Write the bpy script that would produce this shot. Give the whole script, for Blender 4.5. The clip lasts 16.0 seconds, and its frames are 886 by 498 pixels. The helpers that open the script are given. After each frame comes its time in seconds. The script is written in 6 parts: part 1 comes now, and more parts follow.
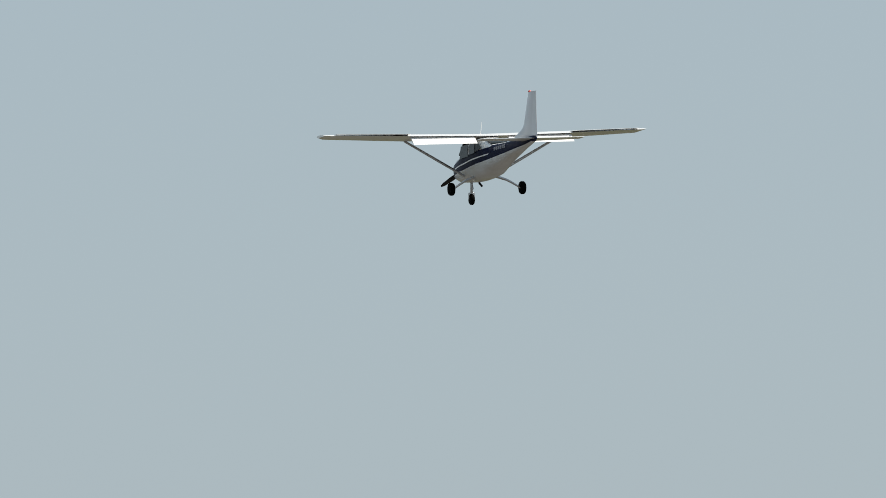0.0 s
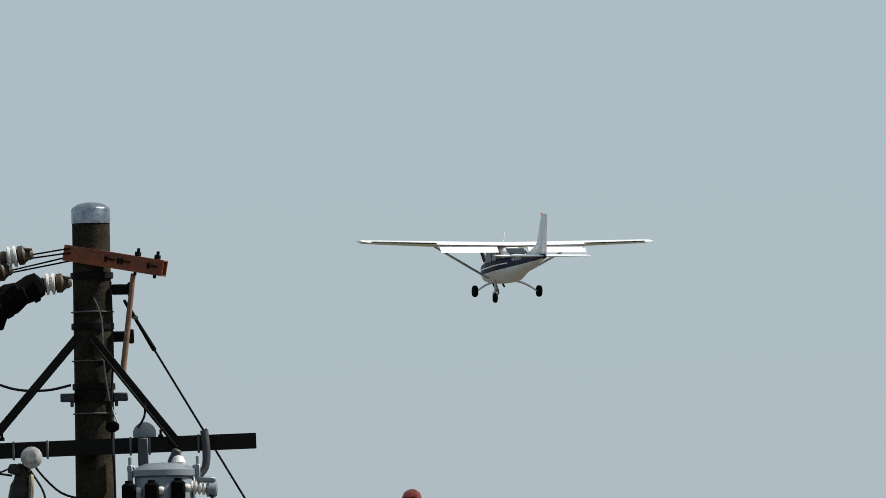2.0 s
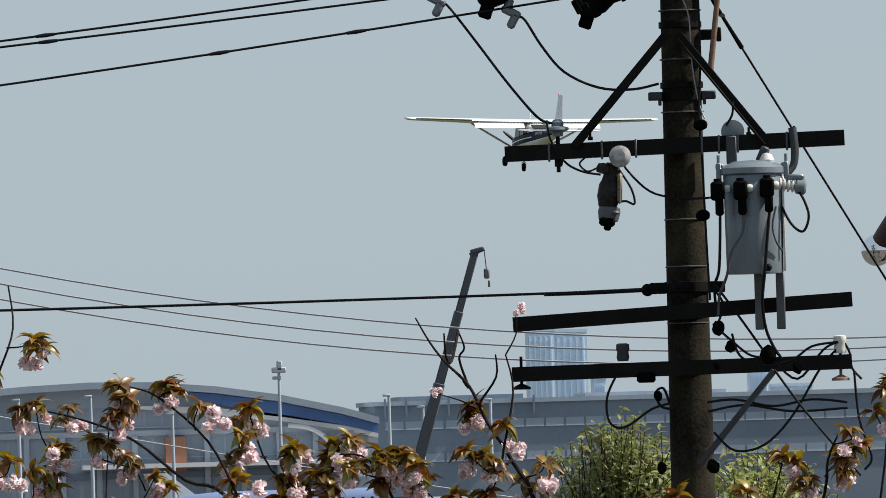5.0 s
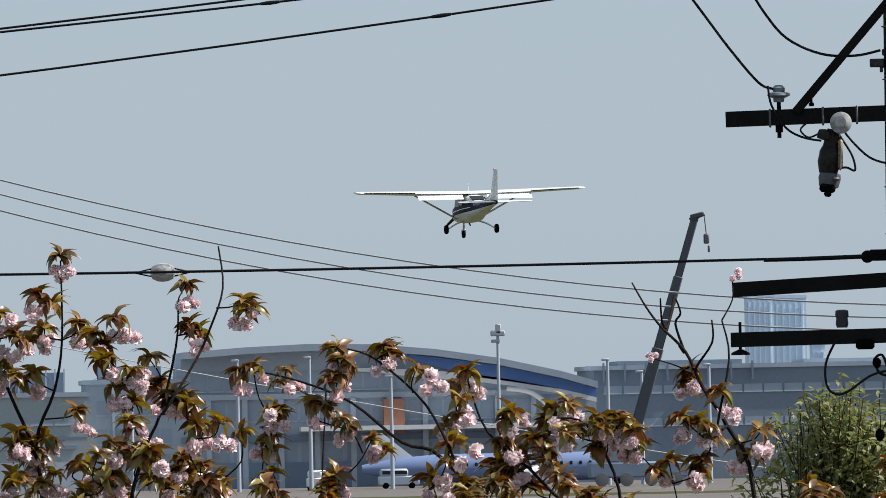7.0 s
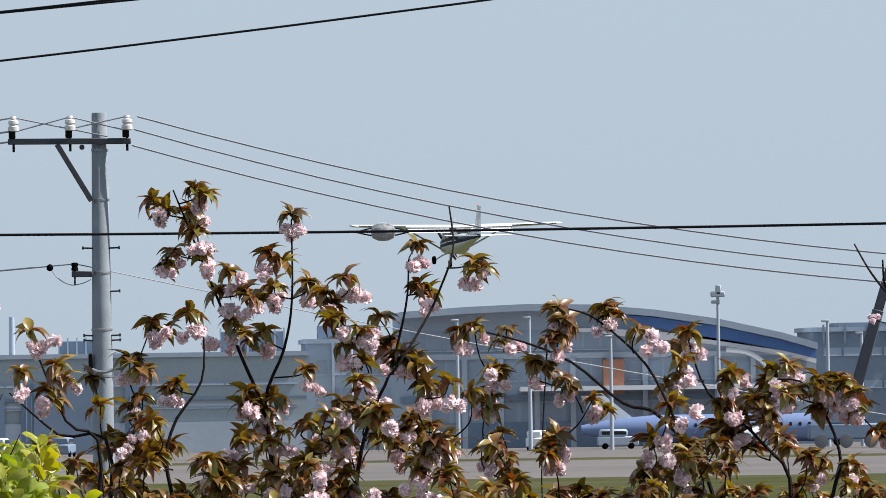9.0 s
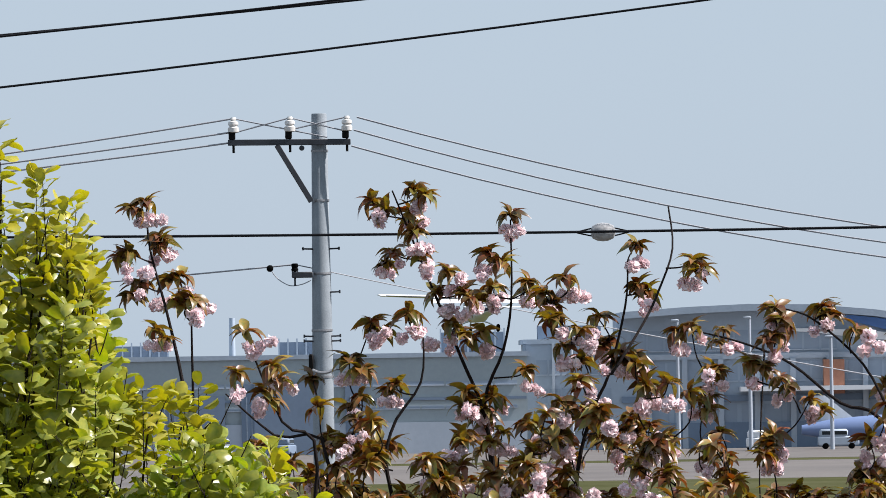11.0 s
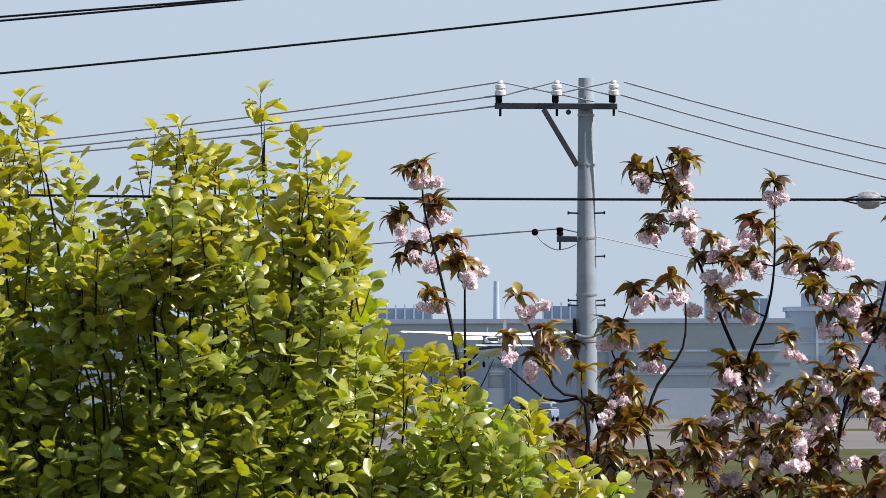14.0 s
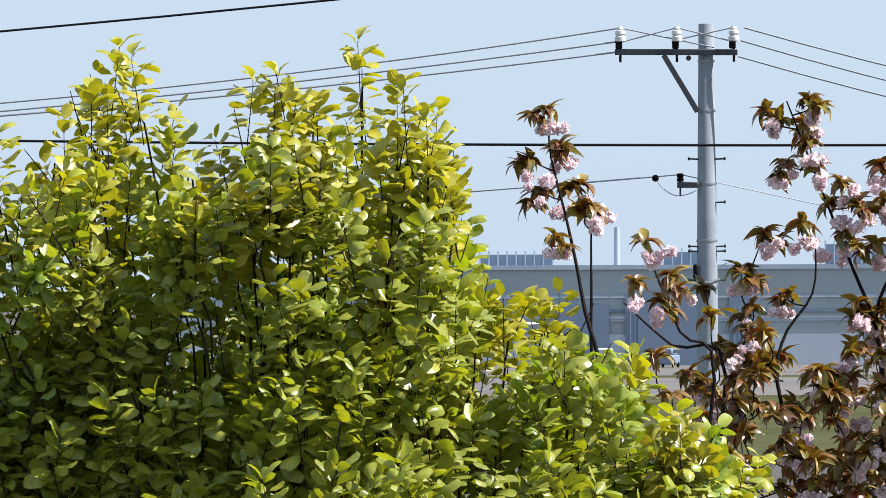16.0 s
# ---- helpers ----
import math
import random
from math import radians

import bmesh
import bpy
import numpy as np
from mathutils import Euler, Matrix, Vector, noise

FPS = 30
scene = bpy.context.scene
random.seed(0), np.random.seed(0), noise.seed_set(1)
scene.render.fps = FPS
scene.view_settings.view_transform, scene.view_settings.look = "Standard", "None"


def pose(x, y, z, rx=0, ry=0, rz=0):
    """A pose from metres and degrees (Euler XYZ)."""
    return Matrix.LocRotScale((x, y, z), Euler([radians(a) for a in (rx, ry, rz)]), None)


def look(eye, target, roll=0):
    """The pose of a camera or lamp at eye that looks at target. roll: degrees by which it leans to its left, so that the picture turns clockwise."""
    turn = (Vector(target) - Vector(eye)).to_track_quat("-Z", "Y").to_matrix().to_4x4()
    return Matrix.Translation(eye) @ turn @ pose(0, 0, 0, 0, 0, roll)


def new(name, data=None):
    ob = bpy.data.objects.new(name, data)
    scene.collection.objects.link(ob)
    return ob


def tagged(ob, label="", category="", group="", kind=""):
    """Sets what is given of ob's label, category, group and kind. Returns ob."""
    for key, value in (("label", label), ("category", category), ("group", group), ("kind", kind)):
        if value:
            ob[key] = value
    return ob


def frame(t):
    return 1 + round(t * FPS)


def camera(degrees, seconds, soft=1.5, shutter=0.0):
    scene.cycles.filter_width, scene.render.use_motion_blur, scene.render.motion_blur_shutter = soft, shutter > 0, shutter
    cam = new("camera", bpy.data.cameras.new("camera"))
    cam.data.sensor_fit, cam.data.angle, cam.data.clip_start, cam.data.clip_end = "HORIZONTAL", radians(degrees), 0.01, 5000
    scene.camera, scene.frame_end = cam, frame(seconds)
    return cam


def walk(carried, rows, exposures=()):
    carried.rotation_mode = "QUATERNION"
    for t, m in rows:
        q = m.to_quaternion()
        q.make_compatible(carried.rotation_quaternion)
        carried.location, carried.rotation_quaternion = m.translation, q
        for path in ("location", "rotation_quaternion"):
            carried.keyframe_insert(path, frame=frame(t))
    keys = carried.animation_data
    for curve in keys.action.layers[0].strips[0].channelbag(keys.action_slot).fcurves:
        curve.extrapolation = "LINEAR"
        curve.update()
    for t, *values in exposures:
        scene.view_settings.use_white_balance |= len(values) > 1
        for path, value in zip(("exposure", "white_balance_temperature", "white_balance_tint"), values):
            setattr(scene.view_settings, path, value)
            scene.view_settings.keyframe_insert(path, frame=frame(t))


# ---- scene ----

# exposure in stops on the way: the clip's camera opens up as darker things fill its view
HAZE, SKY_TINT, SKY_POWER, SUN_POWER = 0.85, (4.1, 4.95, 5.5, 1), 0.072, 5.0
EXPOSURES = ((0.0, 0.45, 6480, 10), (1.5, 0.46, 6480, 10), (2.5, 0.54, 6450, 10), (3.0, 0.40, 6450, 10), (3.5, 0.38, 6450, 10), (4.2, 0.44, 6450, 10), (5.0, 0.52, 6400, 11), (7.5, 0.54, 6200, 13), (8.0, 0.55, 6180, 13), (8.5, 0.64, 6140, 14), (9.0, 0.70, 6100, 15), (12.5, 0.78, 6100, 16),
             (14.5, 0.87, 6050, 16), (16.0, 1.06, 5950, 15))
EYE = (0, 0, 7.2)
FIELD = 4.4897
cam = camera(FIELD, 16.0, soft=0.7)


def aim(yaw, pitch, roll):
    y, p = radians(yaw), radians(pitch)
    way = Vector((math.sin(y) * math.cos(p), math.cos(y) * math.cos(p), math.sin(p)))
    return look(EYE, Vector(EYE) + 100 * way, roll)


# seconds, turn to the right, tilt up, roll (degrees): the camera stands on a balcony and follows the aeroplane
PATH = (
    (0.0, 9.5750, 2.7009, -1.186),
    (0.5, 8.8546, 2.5919, -1.186),
    (1.0, 8.2362, 2.7581, -1.186),
    (1.5, 7.5915, 2.7304, -1.186),
    (2.0, 6.9892, 2.4265, -1.186),
    (2.5, 6.6094, 2.1567, -1.249),
    (3.0, 6.1757, 1.8826, -1.046),
    (3.5, 5.8788, 1.6671, -1.206),
    (4.0, 5.1259, 1.4326, -1.248),
    (4.5, 4.5644, 1.1847, -1.340),
    (5.0, 3.9721, 0.9681, -1.626),
    (5.2, 3.9071, 0.9262, -1.600),
    (7.3, 2.6521, 0.8110, -1.060),
    (7.5, 2.5188, 0.8229, -1.060),
    (8.0, 2.0853, 0.8080, -1.010),
    (8.5, 1.8321, 0.6941, -1.020),
    (9.0, 1.7334, 0.6265, -0.800),
    (9.5, 1.2450, 0.6740, -0.710),
    (9.7, 1.0703, 0.6550, -0.700),
    (11.8, 0.4411, 0.6343, -0.825),
    (12.0, 0.3219, 0.6138, -0.483),
    (12.5, 0.0627, 0.5933, -0.360),
    (13.0, -0.2834, 0.6295, -0.093),
    (13.5, -0.5951, 0.5773, -0.460),
    (14.0, -0.7272, 0.4751, -0.139),
    (14.5, -0.8371, 0.4558, -0.203),
    (15.0, -1.0737, 0.3617, -0.120),
    (15.5, -1.2195, 0.2795, -0.381),
    (16.0, -1.3386, 0.2050, -0.250),
)
walk(cam, [(t, aim(*a)) for t, *a in PATH], EXPOSURES)

# ---- world and sun ----
SUN_TURN, SUN_RISE = 95.0, 48.0          # degrees to the right of the way ahead, and above the horizon
world = bpy.data.worlds.new("sky")
scene.world = world
world.use_nodes = True
wn, wl = world.node_tree.nodes, world.node_tree.links
wn.clear()
sky = wn.new("ShaderNodeTexSky")
sky.sky_type, sky.sun_disc = "NISHITA", False
sky.sun_elevation, sky.sun_rotation = radians(SUN_RISE), radians(SUN_TURN)
sky.altitude, sky.air_density, sky.dust_density, sky.ozone_density = 20, 1.0, 0.6, 3.0
tint = wn.new("ShaderNodeMix")          # a thin even veil of spring haze over the clear sky
tint.data_type = "RGBA"
tint.inputs[0].default_value = HAZE
tint.inputs[7].default_value = SKY_TINT
back = wn.new("ShaderNodeBackground")
back.inputs["Strength"].default_value = SKY_POWER
wout = wn.new("ShaderNodeOutputWorld")
wl.new(sky.outputs[0], tint.inputs[6])
wl.new(tint.outputs[2], back.inputs["Color"])
wl.new(back.outputs[0], wout.inputs["Surface"])

sun = new("sun", bpy.data.lights.new("sun", "SUN"))
sun.data.energy, sun.data.angle, sun.data.color = SUN_POWER, radians(0.6), (1.0, 0.93, 0.83)
sa, se = radians(SUN_TURN), radians(SUN_RISE)
sun.matrix_world = look((0, 0, 0), (-math.sin(sa) * math.cos(se), -math.cos(sa) * math.cos(se), -math.sin(se)))


# ---- materials ----
def mat(name, colour, rough=0.6, metal=0.0, other=None, scale=8.0, amount=0.5, bump=0.0, fine=60.0,
        each=0.0, through_light=0.0, coords="Object", coat=0.0, spec=0.5):
    """A surface of two colours in soft patches at two scales, with relief; each: how far pieces differ from one another."""
    m = bpy.data.materials.new(name)
    m.use_nodes = True
    n, l = m.node_tree.nodes, m.node_tree.links
    b = n["Principled BSDF"]
    b.inputs["Roughness"].default_value, b.inputs["Metallic"].default_value = rough, metal
    b.inputs["Specular IOR Level"].default_value = spec
    if coat:
        b.inputs["Coat Weight"].default_value = coat
        b.inputs["Coat Roughness"].default_value = 0.15
    other = other or tuple(c * 0.72 for c in colour)
    tc = n.new("ShaderNodeTexCoord")
    big, small = n.new("ShaderNodeTexNoise"), n.new("ShaderNodeTexNoise")
    for t, s in ((big, scale), (small, fine)):
        t.inputs["Scale"].default_value, t.inputs["Detail"].default_value = s, 6.0
        l.new(tc.outputs[coords], t.inputs["Vector"])
    mean = n.new("ShaderNodeMix")
    mean.inputs[0].default_value = 0.4
    l.new(big.outputs[0], mean.inputs[2])
    l.new(small.outputs[0], mean.inputs[3])
    ramp = n.new("ShaderNodeMapRange")
    ramp.inputs[1].default_value, ramp.inputs[2].default_value = 0.38, 0.64
    ramp.inputs[4].default_value = min(1.0, amount * 1.5)
    l.new(mean.outputs[0], ramp.inputs[0])
    mix = n.new("ShaderNodeMix")
    mix.data_type = "RGBA"
    mix.inputs[6].default_value, mix.inputs[7].default_value = (*colour, 1), (*other, 1)
    l.new(ramp.outputs[0], mix.inputs[0])
    result = mix.outputs[2]
    if each:
        info, geo = n.new("ShaderNodeObjectInfo"), n.new("ShaderNodeNewGeometry")
        add = n.new("ShaderNodeMath")
        add.operation = "ADD"
        l.new(info.outputs["Random"], add.inputs[0])
        l.new(geo.outputs["Random Per Island"], add.inputs[1])
        rng = n.new("ShaderNodeMapRange")
        rng.inputs[2].default_value = 2.0
        rng.inputs[3].default_value, rng.inputs[4].default_value = 1 - each, 1 + each
        l.new(add.outputs[0], rng.inputs[0])
        hsv = n.new("ShaderNodeHueSaturation")
        l.new(rng.outputs[0], hsv.inputs["Value"])
        l.new(result, hsv.inputs["Color"])
        hue = n.new("ShaderNodeMapRange")
        hue.inputs[3].default_value, hue.inputs[4].default_value = 0.5 - each * 0.09, 0.5 + each * 0.06
        l.new(geo.outputs["Random Per Island"], hue.inputs[0])
        l.new(hue.outputs[0], hsv.inputs["Hue"])
        result = hsv.outputs[0]
    l.new(result, b.inputs["Base Color"])
    if bump:
        bp = n.new("ShaderNodeBump")
        bp.inputs["Strength"].default_value, bp.inputs["Distance"].default_value = bump, 0.02
        l.new(mean.outputs[0], bp.inputs["Height"])
        l.new(bp.outputs[0], b.inputs["Normal"])
    if through_light:
        tr, ms = n.new("ShaderNodeBsdfTranslucent"), n.new("ShaderNodeMixShader")
        ms.inputs[0].default_value = through_light
        sat = n.new("ShaderNodeHueSaturation")
        sat.inputs["Saturation"].default_value, sat.inputs["Value"].default_value = 1.15, 1.5
        l.new(result, sat.inputs["Color"])
        l.new(sat.outputs[0], tr.inputs["Color"])
        l.new(b.outputs[0], ms.inputs[1])
        l.new(tr.outputs[0], ms.inputs[2])
        l.new(ms.outputs[0], n["Material Output"].inputs["Surface"])
    return m


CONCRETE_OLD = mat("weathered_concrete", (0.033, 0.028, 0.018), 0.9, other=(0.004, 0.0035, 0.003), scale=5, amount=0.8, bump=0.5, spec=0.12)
CONCRETE = mat("pale_concrete", (0.262, 0.298, 0.325), 0.85, other=(0.175, 0.202, 0.222), scale=3, amount=0.6, bump=0.3)
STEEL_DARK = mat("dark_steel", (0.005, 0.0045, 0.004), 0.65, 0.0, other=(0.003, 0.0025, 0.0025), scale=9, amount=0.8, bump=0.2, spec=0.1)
STEEL_GREY = mat("galvanised_steel", (0.34, 0.35, 0.36), 0.5, 0.7, other=(0.22, 0.22, 0.23), scale=14, amount=0.6, bump=0.1)
STEEL_SLATE = mat("slate_grey_steel", (0.035, 0.04, 0.05), 0.6, 0.1, other=(0.022, 0.025, 0.03), scale=9, amount=0.6)
STEEL_DULL = mat("dull_grey_steel", (0.10, 0.105, 0.115), 0.6, 0.2, other=(0.06, 0.062, 0.07), scale=9, amount=0.6)
RUST = mat("rust_red_paint", (0.21, 0.050, 0.013), 0.7, other=(0.085, 0.020, 0.008), scale=11, amount=0.7, bump=0.3)
RUST_BROWN = mat("rusty_pipe", (0.22, 0.13, 0.085), 0.7, other=(0.12, 0.06, 0.04), scale=20, amount=0.7)
BLACK = mat("black_rubber", (0.003, 0.003, 0.003), 0.8, other=(0.005, 0.005, 0.005), amount=0.4, spec=0.02)
CABLE = mat("black_cable", (0.012, 0.012, 0.014), 0.6, other=(0.008, 0.008, 0.009), amount=0.4, spec=0.1)
CABLE_FAR = mat("grey_aluminium_cable", (0.28, 0.29, 0.31), 0.6, 0.0, amount=0.3)
CERAMIC = mat("white_porcelain", (0.68, 0.67, 0.64), 0.22, other=(0.52, 0.50, 0.46), scale=12, amount=0.5, coat=0.3)
CERAMIC_BROWN = mat("rusty_insulator_cap", (0.04, 0.026, 0.010), 0.6, other=(0.016, 0.011, 0.006), scale=25, amount=0.8)
BOX_GREY = mat("grey_enamel", (0.155, 0.188, 0.216), 0.42, other=(0.115, 0.142, 0.166), scale=4, amount=0.5, bump=0.05, coat=0.3)
BEIGE = mat("stained_beige_plastic", (0.34, 0.28, 0.18), 0.6, other=(0.08, 0.065, 0.05), scale=14, amount=0.9)
MUD = mat("dark_moulded_plastic", (0.030, 0.025, 0.020), 0.5, other=(0.004, 0.0035, 0.0035), scale=18, amount=0.8, spec=0.2)
LAMP_RED = mat("red_lamp_housing", (0.13, 0.014, 0.011), 0.35, other=(0.05, 0.008, 0.007), scale=12, amount=0.5)
# darker copy of the lamp red, for the housing out of the sun
LAMP_SHADED = mat("shaded_red_lamp_housing", (0.05, 0.012, 0.009), 0.5, other=(0.025, 0.007, 0.006), scale=12, amount=0.5)
MIRROR = mat("mirror_globe", (0.86, 0.87, 0.88), 0.05, 1.0, other=(0.8, 0.8, 0.82), amount=0.3)
PLANE_WHITE = mat("white_aircraft_paint", (0.82, 0.82, 0.81), 0.28, other=(0.75, 0.75, 0.74), scale=2, amount=0.4, coat=0.5)
PLANE_FIN = mat("light_grey_aircraft_paint", (0.66, 0.67, 0.69), 0.35, other=(0.6, 0.61, 0.63), scale=2, amount=0.4, coat=0.3)
PLANE_NAVY = mat("navy_aircraft_paint", (0.005, 0.009, 0.034), 0.4, other=(0.007, 0.012, 0.042), scale=3, amount=0.4, spec=0.04)
PLANE_CREAM = mat("oil_stained_cream_paint", (0.70, 0.72, 0.75), 0.35, other=(0.58, 0.57, 0.56), scale=1.6, amount=0.6, coat=0.3)
METAL = mat("bare_aluminium", (0.55, 0.56, 0.58), 0.3, 0.8, other=(0.45, 0.46, 0.48), amount=0.4)
RED_LENS = mat("red_beacon_lens", (0.6, 0.06, 0.03), 0.3, amount=0.2)
GLASS_DARK = mat("dark_cabin_glass", (0.015, 0.02, 0.022), 0.12, other=(0.028, 0.036, 0.04), amount=0.3, spec=0.15)


# ---- mesh helpers ----
def part(name, bm, material, parent=None, label="", smooth=True, where=None):
    me = bpy.data.meshes.new(name)
    bm.to_mesh(me)
    bm.free()
    for m in (material if isinstance(material, (list, tuple)) else [material]):
        me.materials.append(m)
    if smooth:
        me.shade_smooth()
        me.set_sharp_from_angle(angle=radians(40))
    ob = new(name, me)
    if parent:
        ob.parent = parent
    if where is not None:
        ob.matrix_basis = where
    if label:
        tagged(ob, label)
    return ob


def thing(name, label, category, where, group="", kind=""):
    ob = new(name)
    ob.empty_display_size = 0.2
    ob.matrix_basis = where
    return tagged(ob, label, category, group, kind)


def frame_of(a, b):
    """A pose at a whose z runs towards b."""
    a, b = Vector(a), Vector(b)
    return Matrix.Translation(a) @ (b - a).to_track_quat("Z", "Y").to_matrix().to_4x4(), (b - a).length


def box(bm, size, where=Matrix(), bevel=0.0):
    made = bmesh.ops.create_cube(bm, size=1, matrix=where @ Matrix.Diagonal((*size, 1)))
    if bevel:
        edges = {e for v in made["verts"] for e in v.link_edges}
        bmesh.ops.bevel(bm, geom=list(edges), offset=bevel, segments=1, affect="EDGES")
    return bm


def lathe(bm, profile, where=Matrix(), sides=20, material=0):
    """A body of revolution about z; profile: (radius, height) from one end to the other."""
    rings = []
    for r, z in profile:
        if r < 1e-5:
            rings.append([bm.verts.new(where @ Vector((0, 0, z)))])
        else:
            rings.append([bm.verts.new(where @ Vector((r * math.cos(a), r * math.sin(a), z)))
                          for a in (2 * math.pi * i / sides for i in range(sides))])
    for lo, hi in zip(rings, rings[1:]):
        for i in range(sides):
            j = (i + 1) % sides
            ring = [lo[i % len(lo)], lo[j % len(lo)], hi[j % len(hi)], hi[i % len(hi)]]
            ring = list(dict.fromkeys(ring))
            if len(ring) > 2:
                bm.faces.new(ring).material_index = material
    for ring, flip in ((rings[0], True), (rings[-1], False)):
        if len(ring) > 2:
            bm.faces.new(ring[::-1] if flip else ring).material_index = material
    return bm


def rod(bm, a, b, r, r2=None, sides=10):
    m, length = frame_of(a, b)
    return lathe(bm, [(r, 0), (r if r2 is None else r2, length)], m, sides)


def tube(bm, points, radii, sides=6, steps=6):
    """A round tube along a smooth line through points."""
    pts = [Vector(p) for p in points]
    if not isinstance(radii, (list, tuple)):
        radii = [radii] * len(pts)
    line = []
    for i in range(len(pts) - 1):
        p0, p1, p2, p3 = pts[max(i - 1, 0)], pts[i], pts[i + 1], pts[min(i + 2, len(pts) - 1)]
        for k in range(steps):
            t = k / steps
            line.append((0.5 * (2 * p1 + (p2 - p0) * t + (2 * p0 - 5 * p1 + 4 * p2 - p3) * t * t
                                + (3 * p1 - p0 - 3 * p2 + p3) * t ** 3), radii[i] * (1 - t) + radii[i + 1] * t))
    line.append((pts[-1], radii[-1]))
    rings = []
    for i, (p, r) in enumerate(line):
        way = (line[min(i + 1, len(line) - 1)][0] - line[max(i - 1, 0)][0]).normalized()
        side = way.cross(Vector((0.13, 1, 0.07))).normalized()
        up = side.cross(way)
        rings.append([bm.verts.new(p + r * (math.cos(a) * side + math.sin(a) * up))
                      for a in (2 * math.pi * k / sides for k in range(sides))])
    for lo, hi in zip(rings, rings[1:]):
        for i in range(sides):
            j = (i + 1) % sides
            bm.faces.new((lo[i], lo[j], hi[j], hi[i]))
    bm.faces.new(rings[0][::-1])
    bm.faces.new(rings[-1])
    return bm


def channel(bm, length, height, depth, wall, where=Matrix()):
    """A steel bar of square tube section along x, open at the ends."""
    def ring(x, inset):
        y, z = depth / 2 - inset, height / 2 - inset
        return [bm.verts.new(where @ Vector((x, a * y, b * z))) for a, b in ((-1, -1), (1, -1), (1, 1), (-1, 1))]
    x = length / 2
    rings = [ring(-x + 0.15, wall), ring(-x, wall), ring(-x, 0), ring(x, 0), ring(x, wall), ring(x - 0.15, wall)]
    for lo, hi in zip(rings, rings[1:]):
        for i in range(4):
            bm.faces.new((lo[i], lo[(i + 1) % 4], hi[(i + 1) % 4], hi[i]))
    bm.faces.new(rings[0][::-1])
    bm.faces.new(rings[-1])
    bmesh.ops.recalc_face_normals(bm, faces=bm.faces)
    return bm


def new_bm():
    return bmesh.new()


def sagging(a, b, drop, n=18):
    """Points of a hanging wire from a to b."""
    a, b = Vector(a), Vector(b)
    return [a.lerp(b, i / n) - Vector((0, 0, drop * 4 * (i / n) * (1 - i / n))) for i in range(n + 1)]


# ---- ground ----
def ground_sheet():
    GRASS = mat("airfield_grass", (0.075, 0.077, 0.040), 0.95, other=(0.045, 0.05, 0.02), scale=0.06, amount=0.8, fine=1.5, spec=0.0)
    bm = new_bm()
    bmesh.ops.create_grid(bm, x_segments=40, y_segments=40, size=5200)
    EARTH = mat("grey_brown_town_ground", (0.10, 0.095, 0.085), 0.95, other=(0.06, 0.058, 0.052), scale=0.05, amount=0.8, fine=0.8, spec=0.05)
    tagged(part("ground", bm, EARTH), "grey-brown open ground", "ground", kind="structure")
    bm = new_bm()
    box(bm, (1600, 560, 0.03), Matrix.Translation((0, 740, 0.0)))
    tagged(part("grass_field", bm, GRASS), "mown green grass field of the airfield", "grass", kind="structure")
    TARMAC = mat("pale_worn_tarmac", (0.145, 0.135, 0.125), 0.9, other=(0.105, 0.098, 0.095), scale=0.04, amount=0.8, fine=0.9, spec=0.1)
    bm = new_bm()
    box(bm, (1500, 150, 0.06), Matrix.Translation((0, 833, 0.0)), 0.01)
    tagged(part("runway", bm, TARMAC), "pale worn asphalt runway between grass strips", "runway", kind="structure")
    bm = new_bm()
    box(bm, (1500, 310, 0.06), Matrix.Translation((0, 1087, 0.004)), 0.01)
    tagged(part("apron", bm, TARMAC), "pale concrete apron before the terminal", "apron", kind="structure")


ground_sheet()


# ---- the aeroplane ----
def airfoil(chord, thick, n=9):
    """Outline of a wing section, leading edge at y = 0, trailing edge at y = -chord."""
    up, low = [], []
    for i in range(n + 1):
        s = (1 - math.cos(math.pi * i / n)) / 2
        t = thick * chord * 5 * (0.2969 * s ** 0.5 - 0.126 * s - 0.3516 * s * s + 0.2843 * s ** 3 - 0.1036 * s ** 4)
        camber = 0.05 * chord * s * (1 - s)
        up.append((-s * chord, camber + t))
        low.append((-s * chord, camber - t))
    return up + low[-2:0:-1]


def loft(bm, rings, caps=True):
    made = [[bm.verts.new(p) for p in r] for r in rings]
    for lo, hi in zip(made, made[1:]):
        for i in range(len(lo)):
            j = (i + 1) % len(lo)
            bm.faces.new((lo[i], lo[j], hi[j], hi[i]))
    if caps:
        bm.faces.new(made[0][::-1])
        bm.faces.new(made[-1])
    bmesh.ops.recalc_face_normals(bm, faces=bm.faces)
    return bm


def section(x, chord, lead, z, thick, lean=0.0):
    return [Vector((x, lead + y, z + h + 0.045 * (y + 0.5))) for y, h in airfoil(chord, thick)]


MARK = mat("faded_marking_paint", (0.30, 0.31, 0.36), 0.5, amount=0.4)


